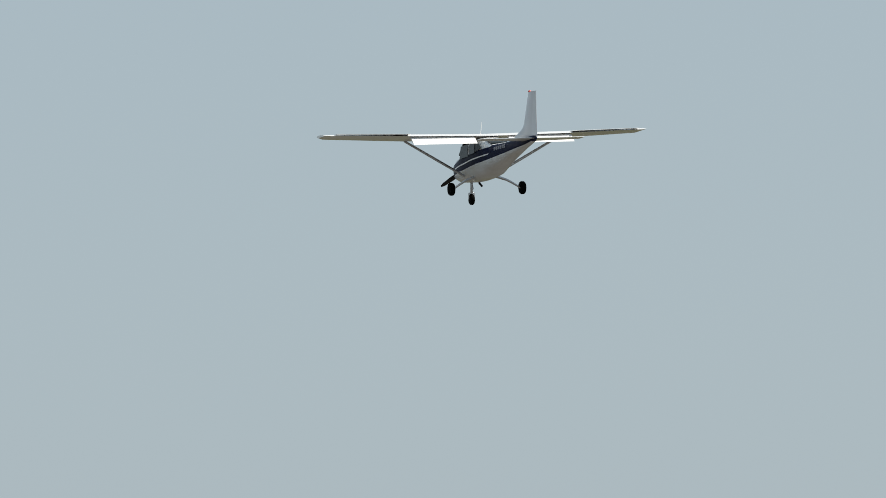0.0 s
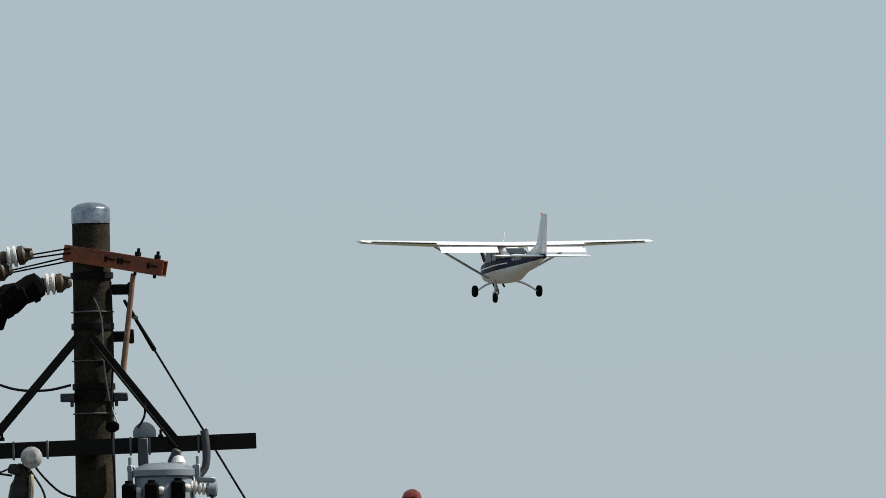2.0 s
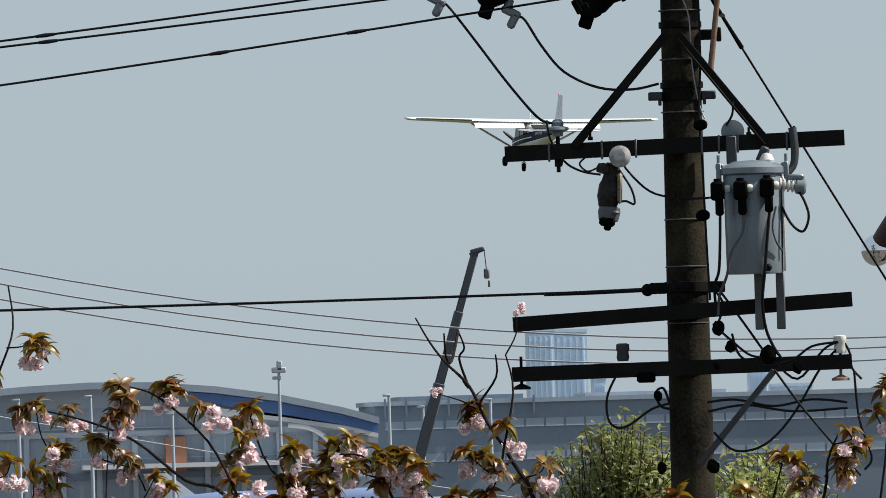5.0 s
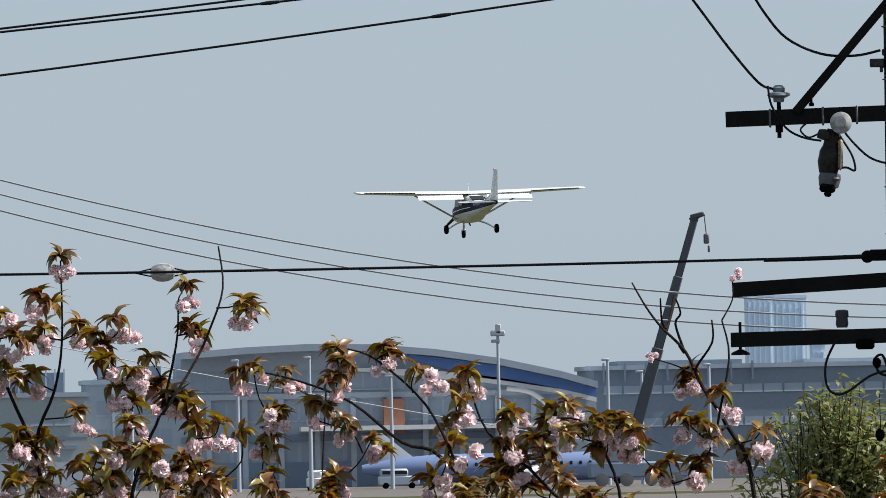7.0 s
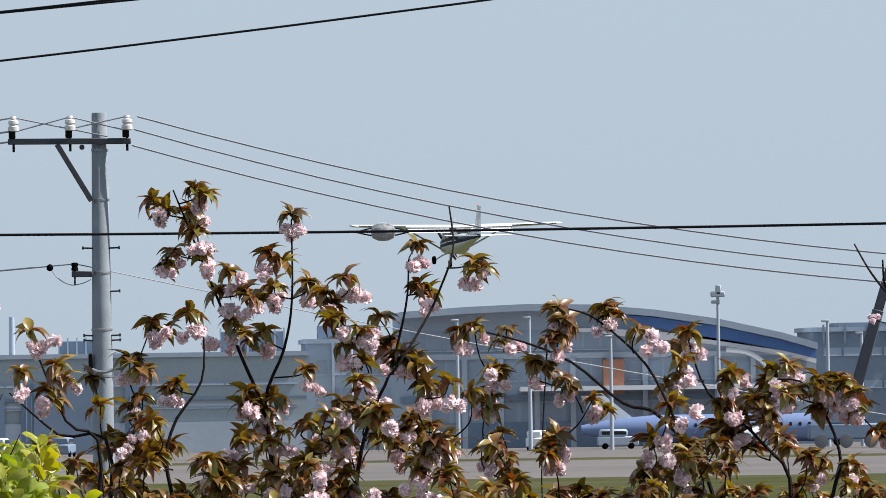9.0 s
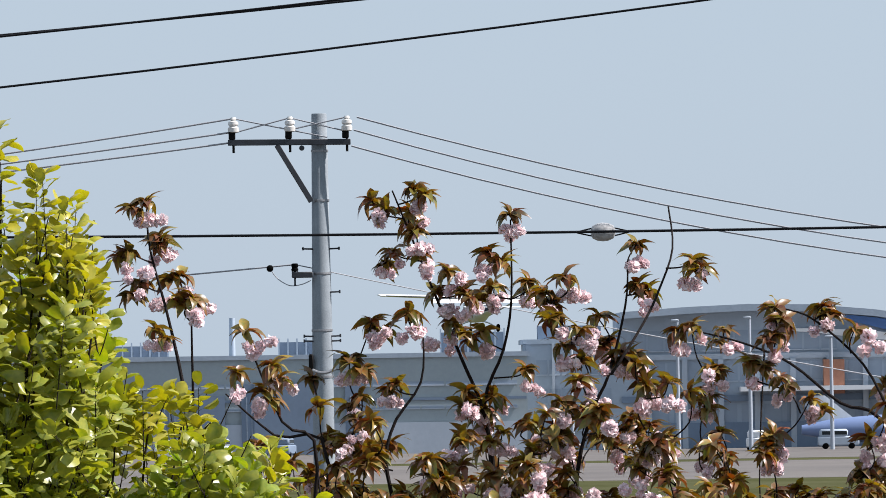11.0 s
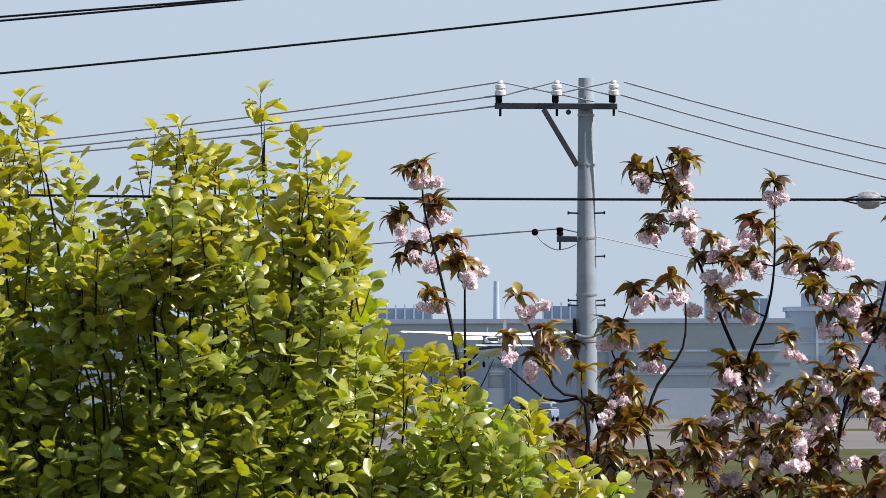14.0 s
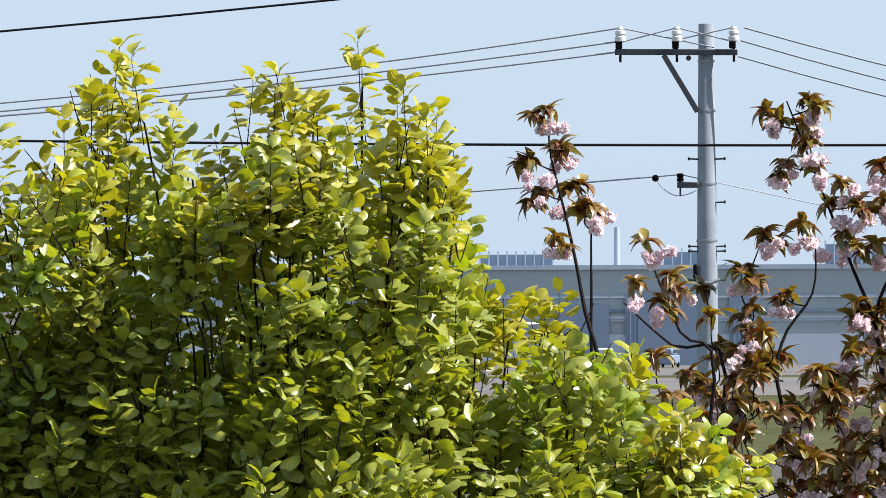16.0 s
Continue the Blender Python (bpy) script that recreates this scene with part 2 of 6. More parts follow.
def aeroplane():
    craft = thing("light_aeroplane", "white and navy high-wing propeller aeroplane landing with flaps down",
                  "aeroplane", Matrix())
    # fuselage: y, half width, top, bottom, shoulder roundness
    spec = [(1.78, 0.20, -0.62, -1.02), (1.70, 0.38, -0.50, -1.14), (1.30, 0.47, -0.44, -1.24), (0.85, 0.53, -0.40, -1.29),
            (0.55, 0.55, -0.26, -1.31), (0.20, 0.55, -0.02, -1.33), (-0.60, 0.56, 0.03, -1.33), (-1.20, 0.53, -0.02, -1.30),
            (-1.55, 0.48, -0.12, -1.24), (-2.05, 0.41, -0.34, -1.13), (-3.2, 0.29, -0.40, -0.95),
            (-4.4, 0.18, -0.43, -0.79), (-5.5, 0.08, -0.46, -0.66), (-5.75, 0.03, -0.48, -0.60)]
    bm = new_bm()
    n = 28
    rings = []
    for y, w, top, low in spec:
        mid, half = (top + low) / 2, (top - low) / 2
        ring = []
        for i in range(n):
            a = 2 * math.pi * (i + 0.5) / n
            c, s = math.cos(a), math.sin(a)
            k = 0.62
            ring.append(Vector((w * math.copysign(abs(c) ** k, c), y, mid + half * math.copysign(abs(s) ** k, s))))
        rings.append(ring)
    loft(bm, rings)
    bm.faces.ensure_lookup_table()

    def skin(y, z):
        """Half width of the fuselage at that station and height."""
        ys = [-r[0] for r in spec]
        w, top, low = (np.interp(-y, ys, [r[i] for r in spec]) for i in (1, 2, 3))
        h = min(1.0, abs((z - (top + low) / 2) / ((top - low) / 2)))
        return float(w * (1 - h ** (1 / 0.62)) ** 0.62)

    def stripe(y):
        """Heights of the navy band's edges along the fuselage."""
        low = np.interp(-y, [-1.8, -0.8, 1.5, 5.6], [-1.0, -0.96, -0.86, -0.635])
        high = np.interp(-y, [-1.8, -0.8, 1.6, 2.2, 5.6], [-0.70, -0.56, -0.45, -0.39, -0.44])
        return low, high
    # cut the skin along the band so that its edges are clean
    for which in (0, 1):
        for y0, y1 in zip([1.9, 0.8, -1.5], [0.8, -1.5, -5.8]):
            a, b = stripe(y0)[which], stripe(y1)[which]
            nrm = Vector((0, -(b - a), (y1 - y0))).normalized()
            geom = [f for f in bm.faces if min(y0, y1) - 0.9 <= f.calc_center_median().y <= max(y0, y1) + 0.9]
            geom += list({e for f in geom for e in f.edges}) + list({v for f in geom for v in f.verts})
            bmesh.ops.bisect_plane(bm, geom=geom, plane_co=(0, y0, a), plane_no=nrm)
    for f in bm.faces:
        c = f.calc_center_median()
        low, high = stripe(c.y)
        f.material_index = 1 if low < c.z < high and c.y < 1.72 else (2 if c.z < low else 0)
    part("fuselage", bm, [PLANE_WHITE, PLANE_NAVY, PLANE_CREAM], craft, "white fuselage with a broad navy band and cream belly")

    for s, side in ((-1, "left"), (1, "right")):
        bm = new_bm()
        loft(bm, [section(s * 0.0, 1.63, 0.30, 0.06, 0.13), section(s * 2.65, 1.63, 0.30, 0.10, 0.13),
                  section(s * 5.34, 1.15, 0.20, 0.18, 0.12), section(s * 5.53, 0.85, 0.08, 0.20, 0.09)])
        wing = part("wing", bm, PLANE_WHITE, craft)
        bm = new_bm()
        drop = Matrix.Translation((0, -1.10, 0.02)) @ Matrix.Rotation(radians(32), 4, "X")
        loft(bm, [[drop @ v for v in section(x, 0.52, 0.0, 0.0, 0.14)] for x in (s * 0.58, s * 2.75)])
        part("flap", bm, PLANE_WHITE, wing, "lowered white flap")
        bm = new_bm()
        loft(bm, [section(s * 2.80, 0.36, -1.04, 0.10, 0.10), section(s * 5.2, 0.28, -0.78, 0.175, 0.10)])
        part("aileron", bm, PLANE_WHITE, wing)
        bm = new_bm()
        m, length = frame_of((s * 0.50, 0.25, -1.13), (s * 2.62, -0.12, 0.02))
        lathe(bm, [(0.042, 0), (0.046, length * 0.5), (0.038, length)], m @ Matrix.Diagonal((0.55, 1, 1, 1)), 10)
        part("wing_strut", bm, METAL, craft)
        # tailplane
        bm = new_bm()
        loft(bm, [section(s * 0.05, 1.15, -4.62, -0.54, 0.09), section(s * 1.70, 0.80, -4.85, -0.54, 0.08),
                  section(s * 1.76, 0.55, -4.98, -0.54, 0.05)])
        part("tailplane", bm, PLANE_WHITE, craft)
        # main wheel on a sprung leg
        bm = new_bm()
        tube(bm, [(s * 0.36, -0.45, -1.24), (s * 0.75, -0.47, -1.38), (s * 1.16, -0.5, -1.63)], [0.05, 0.04, 0.03], 8)
        part("undercarriage_leg", bm, METAL, craft)
        wheel_on(craft, (s * 1.22, -0.5, -1.63), 0.215, 0.08)
        # cabin windows
        bm = new_bm()
        for y0, y1, za, zb in ((0.42, -0.42, -0.16, -0.56), (-0.52, -1.12, -0.16, -0.52), (-1.20, -1.62, -0.24, -0.48)):
            x = s * 0.562
            q = [(x, y0, zb), (x, y1, zb), (x * 0.97, y1, za), (x * 0.97, y0 - 0.14, za)]
            if y1 < -1.2:
                q = [(x * 0.975, y0, zb), (x * 0.90, y1, zb + 0.06), (x * 0.91, y1 + 0.16, za), (x * 0.97, y0, za + 0.04)]
            lo = [bm.verts.new(p) for p in q]
            hi = [bm.verts.new(Vector(p) + Vector((s * 0.012, 0, 0))) for p in q]
            bm.faces.new(hi if s > 0 else hi[::-1])
            for i in range(4):
                bm.faces.new((lo[i], lo[(i + 1) % 4], hi[(i + 1) % 4], hi[i]))
        part("side_windows", bm, GLASS_DARK, craft, "dark cabin side windows")
        # white trim line in the navy band, turning up and back behind the cabin, and the lettering as bars
        bm = new_bm()
        route = [(1.2, -0.80), (0.6, -0.77), (0.0, -0.74), (-0.6, -0.71), (-1.2, -0.69), (-1.75, -0.67), (-2.05, -0.66), (-2.08, -0.56), (-2.08, -0.47), (-1.85, -0.44)]
        for (ya, za), (yb, zb) in zip(route, route[1:]):
            p, q = Vector((s * (skin(ya, za) + 0.004), ya, za)), Vector((s * (skin(yb, zb) + 0.004), yb, zb))
            m, length = frame_of(p, q)
            box(bm, (0.02, 0.04, length + 0.01) if abs(zb - za) < 0.06 else (0.03, 0.035, length + 0.01), m @ Matrix.Translation((0, 0, length / 2)))
        part("trim_line", bm, PLANE_WHITE, craft, "white painted trim line")
        for k in range(6):
            bm = new_bm()
            y = -2.55 - 0.155 * k
            w = np.interp(-y, [2.05, 3.2, 4.4], [0.41, 0.29, 0.18])
            box(bm, (0.012, 0.085, 0.11), Matrix.Translation((s * (w + 0.003), y, -0.55)) @ Matrix.Rotation(s * radians(-6), 4, "Z"))
            part("marking_bar", bm, MARK, craft, "pale painted marking bar")
    # fin with its fillet, rudder and beacon
    bm = new_bm()
    loft(bm, [[Vector((h, y, z)) for y, h in ((a, 0.0), (a - (a - b) * 0.3, t), (a - (a - b) * 0.7, t), (b, 0.01), (a - (a - b) * 0.7, -t), (a - (a - b) * 0.3, -t))]
              for z, a, b, t in ((-0.48, -2.6, -5.35, 0.04), (-0.30, -3.6, -5.4, 0.055), (-0.12, -4.42, -5.44, 0.06), (0.0, -4.6, -5.48, 0.06), (0.90, -5.16, -5.72, 0.04), (0.97, -5.24, -5.70, 0.02))])
    part("fin", bm, PLANE_FIN, craft, "light grey tail fin")
    bm = new_bm()
    loft(bm, [[Vector((h, y, z)) for y, h in ((a, t), (b, 0.006), (b, -0.006), (a, -t))]
              for z, a, b, t in ((-0.55, -5.38, -5.85, 0.04), (0.2, -5.54, -5.90, 0.04), (0.94, -5.73, -5.98, 0.03))])
    part("rudder", bm, PLANE_FIN, craft, "light grey rudder")
    bm = new_bm()
    lathe(bm, [(0.05, 0), (0.055, 0.02), (0.035, 0.05), (0, 0.06)], Matrix.Translation((0, -5.35, 0.965)), 12)
    part("beacon", bm, RED_LENS, craft, "red beacon on the fin")
    # windscreen and rear window
    for name, y0, z0, y1, z1, w0, w1 in (("windscreen", 0.80, -0.38, 0.22, 0.0, 0.46, 0.46), ("rear_window", -1.62, -0.13, -2.03, -0.315, 0.34, 0.28)):
        bm = new_bm()
        lift = Vector((0, 0, 0.025))
        ps = [Vector((-w0, y0, z0)), Vector((w0, y0, z0)), Vector((w1, y1, z1)), Vector((-w1, y1, z1))]
        lo, hi = [bm.verts.new(p - lift) for p in ps], [bm.verts.new(p + lift) for p in ps]
        bm.faces.new(hi)
        for i in range(4):
            bm.faces.new((lo[i], lo[(i + 1) % 4], hi[(i + 1) % 4], hi[i]))
        part(name, bm, GLASS_DARK, craft, "dark glass")
    # nose leg
    bm = new_bm()
    rod(bm, (0, 1.02, -1.22), (0, 1.10, -1.62), 0.045)
    rod(bm, (0, 1.02, -1.25), (0, 0.92, -1.5), 0.025)
    box(bm, (0.2, 0.06, 0.05), Matrix.Translation((0, 1.1, -1.62)), 0.01)
    for x in (-0.09, 0.09):
        rod(bm, (x, 1.1, -1.62), (x, 1.12, -1.82), 0.02)
    part("nose_leg", bm, METAL, craft)
    wheel_on(craft, (0, 1.12, -1.82), 0.18, 0.065)
    # exhaust, aerials, spinner
    bm = new_bm()
    rod(bm, (0.25, 1.0, -1.28), (0.25, 0.75, -1.42), 0.035)
    part("exhaust_pipe", bm, STEEL_DARK, craft)
    bm = new_bm()
    rod(bm, (-0.1, -0.45, 0.12), (-0.1, -0.65, 0.52), 0.012, 0.006, 6)
    part("aerial", bm, PLANE_WHITE, craft)
    bm = new_bm()
    lathe(bm, [(0.19, 0), (0.17, 0.12), (0.09, 0.25), (0, 0.31)], Matrix.Translation((0, 1.79, -0.80)) @ Matrix.Rotation(radians(-90), 4, "X"), 18)
    part("spinner", bm, PLANE_WHITE, craft)
    bm = new_bm()
    for s in (-1, 1):
        loft(bm, [[Vector((r_w * 0.5, d, s * r)), Vector((0, d + 0.02, s * r)), Vector((-r_w * 0.5, -d, s * r)), Vector((0, -d - 0.02, s * r))]
                  for r, r_w, d in ((0.10, 0.12, 0.05), (0.45, 0.16, 0.03), (0.80, 0.12, 0.015), (0.92, 0.06, 0.01))])
    prop = part("propeller", bm, MUD, craft, "dark two-bladed propeller")
    return craft, prop


def wheel_on(craft, centre, radius, half):
    bm = new_bm()
    turn = Matrix.Translation(centre) @ Matrix.Rotation(radians(90), 4, "Y")
    r = radius
    lathe(bm, [(r * 0.5, -half), (r * 0.85, -half), (r * 0.97, -half * 0.6), (r, 0), (r * 0.97, half * 0.6), (r * 0.85, half), (r * 0.5, half)], turn, 22)
    tyre = part("wheel", bm, BLACK, craft, "black rubber tyre")
    bm = new_bm()
    lathe(bm, [(r * 0.5, -half * 0.9), (r * 0.48, half * 0.9)], turn, 16)
    part("hub", bm, METAL, tyre)


plane, propeller = aeroplane()


# ---- the transformer pole ----
def on_bearing(turn, distance, z=0.0):
    """A pose that far away on that bearing (degrees to the right), with its x across the line of sight."""
    a = radians(turn)
    return pose(distance * math.sin(a), distance * math.cos(a), z, 0, 0, -turn)


def spool(bm, where, r=0.045, length=0.10, ribs=3):
    """A ribbed porcelain body along z."""
    prof = [(r * 0.5, 0)]
    for k in range(ribs):
        z = length * (k + 0.1) / ribs
        prof += [(r * 0.62, z), (r, z + length * 0.25 / ribs), (r, z + length * 0.6 / ribs), (r * 0.62, z + length * 0.8 / ribs)]
    prof += [(r * 0.5, length)]
    return lathe(bm, prof, where, 18)


def bolt(parent, at, h=0.045, material=STEEL_DARK):
    bm = new_bm()
    lathe(bm, [(0.014, 0), (0.014, h * 0.4), (0.007, h * 0.45), (0.007, h)], Matrix.Translation(at), 6)
    return part("bolt", bm, material, parent)


def band(parent, z, r, h=0.03, ears=True, material=STEEL_DARK, lean=0.0):
    bm = new_bm()
    lathe(bm, [(r, 0), (r + 0.006, 0.002), (r + 0.006, h - 0.002), (r, h)], Matrix.Translation((lean, 0, z)), 24)
    if ears:
        for s in (-1, 1):
            box(bm, (0.07, 0.05, h), Matrix.Translation((lean + s * (r + 0.03), -0.01, z + h / 2)), 0.004)
            rod(bm, (lean + s * (r + 0.05), -0.05, z + h / 2), (lean + s * (r + 0.05), 0.04, z + h / 2), 0.008)
    return part("pole_band", bm, material, parent)


def wire_part(parent, points, r, name="cable", material=CABLE, label="", sides=6):
    bm = new_bm()
    tube(bm, points, r, sides, 5)
    return part(name, bm, material, parent, label)


SPLICE = mat("chalky_white_plastic", (0.46, 0.46, 0.45), 0.4, other=(0.2, 0.2, 0.2), scale=20, amount=0.7)
CAP_METAL = mat("bright_galvanised_sheet", (0.34, 0.37, 0.41), 0.24, 0.9, other=(0.16, 0.18, 0.21), scale=18, amount=0.7, bump=0.25)
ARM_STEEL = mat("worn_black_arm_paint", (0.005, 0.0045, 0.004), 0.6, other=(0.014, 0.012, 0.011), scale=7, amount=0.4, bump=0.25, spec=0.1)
CLAMP_GREY = mat("blue_grey_plastic", (0.16, 0.175, 0.20), 0.4, other=(0.11, 0.12, 0.14), amount=0.5)


def transformer_pole():
    p = thing("utility_pole", "dark weathered concrete utility pole with steel crossarms", "utility pole", on_bearing(5.194, 60.0))
    bm = new_bm()
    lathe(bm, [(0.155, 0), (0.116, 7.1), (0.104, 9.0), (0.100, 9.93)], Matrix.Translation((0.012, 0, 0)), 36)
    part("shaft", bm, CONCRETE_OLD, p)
    bm = new_bm()
    lathe(bm, [(0.104, 0), (0.104, 0.075), (0.098, 0.085), (0.07, 0.103), (0.03, 0.112), (0, 0.113)], Matrix.Translation((0.012, 0, 9.915)), 32)
    part("cap", bm, CAP_METAL, p, "shiny galvanised pole cap")
    # upper rust-red arm, turned towards the viewer
    arm_turn = Matrix.Translation((0.137, -0.135, 9.71)) @ Matrix.Rotation(radians(-18), 4, "Z") @ Matrix.Rotation(radians(10.5), 4, "Y")
    bm = new_bm()
    channel(bm, 0.56, 0.085, 0.075, 0.007, arm_turn)
    arm = part("rust_red_arm", bm, RUST, p, "rust-red steel arm")
    for x in (0.12, 0.23):
        bm = new_bm()
        rod(bm, arm_turn @ Vector((x, 0, -0.06)), arm_turn @ Vector((x, 0, 0.085)), 0.009, sides=8)
        lathe(bm, [(0.018, 0), (0.018, 0.022)], arm_turn @ Matrix.Translation((x, 0, 0.043)), 6)
        part("bolt", bm, STEEL_DARK, arm)
    for x in (-0.02, 0.05, 0.07, 0.22):
        bm = new_bm()
        box(bm, (0.055, 0.01, 0.008), arm_turn @ Matrix.Translation((x, -0.043, 0.005)))
        rod(bm, arm_turn @ Vector((x - 0.02, -0.038, -0.012)), arm_turn @ Vector((x - 0.02, -0.05, 0.02)), 0.006, sides=6)
        part("bolt", bm, STEEL_DARK, arm)
    bm = new_bm()
    rod(bm, (0.232, -0.13, 9.64), (0.165, -0.11, 9.10), 0.014, 0.017, 12)
    part("arm_brace", bm, RUST_BROWN, p, "rusty pipe brace")
    for z in (9.56, 9.30, 9.02, 8.45, 8.20, 7.90):
        bm = new_bm()
        lathe(bm, [(0.110, 0), (0.1155, 0.002), (0.1155, 0.006), (0.110, 0.008)], Matrix.Translation((0.012, 0, z - 0.12)), 28)
        part("wire_band", bm, STEEL_DULL, p)
    for z in (9.62, 9.35, 9.03):
        band(p, z, 0.108, 0.035, ears=False, lean=0.012)
    for z in (9.56, 9.31):
        bm = new_bm()
        box(bm, (0.10, 0.05, 0.055), Matrix.Translation((0.165, -0.05, z)), 0.006)
        box(bm, (0.03, 0.07, 0.075), Matrix.Translation((0.215, -0.05, z)), 0.006)
        part("clamp", bm, STEEL_DARK, p)
    # split collar with a bolted lug on each side
    band(p, 8.965, 0.108, 0.05, ears=False, lean=0.012)
    for q in (-1, 1):
        bm = new_bm()
        box(bm, (0.075, 0.05, 0.045), Matrix.Translation((0.012 + q * 0.142, -0.06, 8.99)), 0.005)
        box(bm, (0.018, 0.03, 0.03), Matrix.Translation((0.012 + q * 0.118, -0.06, 8.955)), 0.004)
        rod(bm, (0.012 + q * 0.15, -0.06, 8.985), (0.012 + q * 0.15, -0.12, 8.985), 0.011, sides=8)
        part("collar_lug", bm, STEEL_SLATE, p)
    # main arm with two long braces
    bm = new_bm()
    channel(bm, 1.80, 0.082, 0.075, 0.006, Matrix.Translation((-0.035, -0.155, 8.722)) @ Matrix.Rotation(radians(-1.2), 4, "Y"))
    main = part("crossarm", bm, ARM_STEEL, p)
    for x in (-0.70, -0.42, -0.24, 0.11, 0.20, 0.30, 0.56):
        bm = new_bm()
        box(bm, (0.012, 0.09, 0.098), Matrix.Translation((x, -0.155, 8.72 + 0.02 * x)), 0.003)
        part("strap", bm, STEEL_DULL, main)
    for x in (-0.48, 0.36, 0.60):
        bolt(main, (x, -0.155, 8.765))
    for a, b in (((-0.045, -0.15, 9.31), (-0.553, -0.20, 8.723)), ((-0.02, -0.15, 9.31), (0.445, -0.20, 8.712))):
        bm = new_bm()
        m, length = frame_of(a, b)
        box(bm, (0.045, 0.012, length), m @ Matrix.Translation((0, 0, length / 2)), 0.002)
        box(bm, (0.012, 0.04, length), m @ Matrix.Translation((0.018, 0.02, length / 2)), 0.002)
        part("diagonal_brace", bm, ARM_STEEL, p)
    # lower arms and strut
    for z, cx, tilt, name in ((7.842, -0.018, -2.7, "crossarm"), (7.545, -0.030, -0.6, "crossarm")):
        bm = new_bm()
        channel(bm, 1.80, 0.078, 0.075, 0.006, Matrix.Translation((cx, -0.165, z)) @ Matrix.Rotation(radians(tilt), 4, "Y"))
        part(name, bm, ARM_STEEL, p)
        band(p, z - 0.02, 0.118, 0.04, ears=False, lean=0.012)
    bm = new_bm()
    m, length = frame_of((0.05, -0.14, 7.03), (0.46, -0.19, 7.52))
    box(bm, (0.05, 0.03, length), m @ Matrix.Translation((0, 0, length / 2)), 0.003)
    part("arm_strut", bm, STEEL_SLATE, p, "dark grey steel strut")
    # heavy clamp of the lower messenger wire
    bm = new_bm()
    lathe(bm, [(0.118, 0), (0.126, 0.004), (0.126, 0.055), (0.118, 0.06)], Matrix.Translation((0.012, 0, 7.945)), 28)
    for s in (-1, 1):
        box(bm, (0.09, 0.06, 0.06), Matrix.Translation((0.012 + s * 0.155, -0.02, 7.972)), 0.005)
    for x in (-0.05, -0.02, 0.01, 0.04):
        box(bm, (0.014, 0.012, 0.014), Matrix.Translation((x, -0.125, 7.972)), 0.002)
    part("messenger_clamp", bm, STEEL_DARK, p)
    bm = new_bm()
    lathe(bm, [(0.024, -0.005), (0.034, 0.0), (0.024, 0.005)], Matrix.Translation((-0.20, -0.02, 7.965)) @ Matrix.Rotation(radians(90), 4, "X"), 14)
    part("shackle", bm, STEEL_DARK, p)
    # strain insulators and switches of the three upper lines
    for k, (end, far, y, big) in enumerate((((-0.10, 9.77), (-0.66, 9.70), -0.10, True), ((-0.10, 9.735), (-0.53, 9.66), 0.10, False),
                                            ((-0.10, 9.60), (-0.30, 9.58), -0.16, True))):
        a, b = Vector((end[0], y, end[1])), Vector((far[0], y, far[1]))
        bm = new_bm()
        for o in (-0.012, 0.012):
            rod(bm, a + Vector((0, 0, o)), b + Vector((0.05, 0, o * 0.4)), 0.005, sides=6)
        part("strain_rod", bm, STEEL_DARK, p)
    for x, z, y, tilt in ((-0.40, 9.742, -0.13, 8), (-0.51, 9.663, 0.06, 12), (-0.625, 9.70, -0.13, 8), (-0.20, 9.592, -0.18, 4)):
        m = Matrix.Translation((x, y, z)) @ Matrix.Rotation(radians(90 - tilt), 4, "Y")
        bm = new_bm()
        spool(bm, m @ Matrix.Translation((0, 0, -0.04)), 0.058, 0.062, 2)
        ins = part("strain_insulator", bm, CERAMIC, p, "white ribbed porcelain strain insulator")
        bm = new_bm()
        lathe(bm, [(0.034, 0), (0.05, 0.004), (0.052, 0.03), (0.04, 0.042), (0.03, 0.06), (0.034, 0.066), (0.018, 0.085)], m @ Matrix.Translation((0, 0, 0.02)), 16)
        part("end_cap", bm, CERAMIC_BROWN, ins, "rusty brown end cap")
        for q in (-1, 1):
            bm = new_bm()
            rod(bm, m @ Vector((q * 0.035, -0.02, 0.035)), m @ Vector((q * 0.02, -0.035, 0.10)), 0.007, sides=6)
            part("clevis_arm", bm, CERAMIC_BROWN, ins)
        bm = new_bm()
        lathe(bm, [(0.02, -0.075), (0.036, -0.07), (0.038, -0.045), (0.03, -0.04)], m, 14)
        part("line_cap", bm, CERAMIC_BROWN, ins)
    for x0, z0, x1, z1, y, seed in ((-0.66, 9.70, -1.06, 9.53, -0.14, 1), (-0.25, 9.60, -0.53, 9.46, -0.19, 2)):
        rnd = random.Random(seed)
        bm = new_bm()
        m, length = frame_of((x0, y, z0), (x1, y, z1))
        prof = [(0.04, 0), (0.082, 0.015), (0.092, length * 0.2), (0.082, length * 0.4), (0.088, length * 0.44), (0.108, length * 0.6), (0.10, length * 0.85), (0.065, length * 0.97), (0.03, length)]
        lathe(bm, prof, m @ Matrix.Diagonal((1, 0.8, 1, 1)), 14)
        cover = part("insulation_cover", bm, BLACK, p, "black rubber cover over a line clamp")
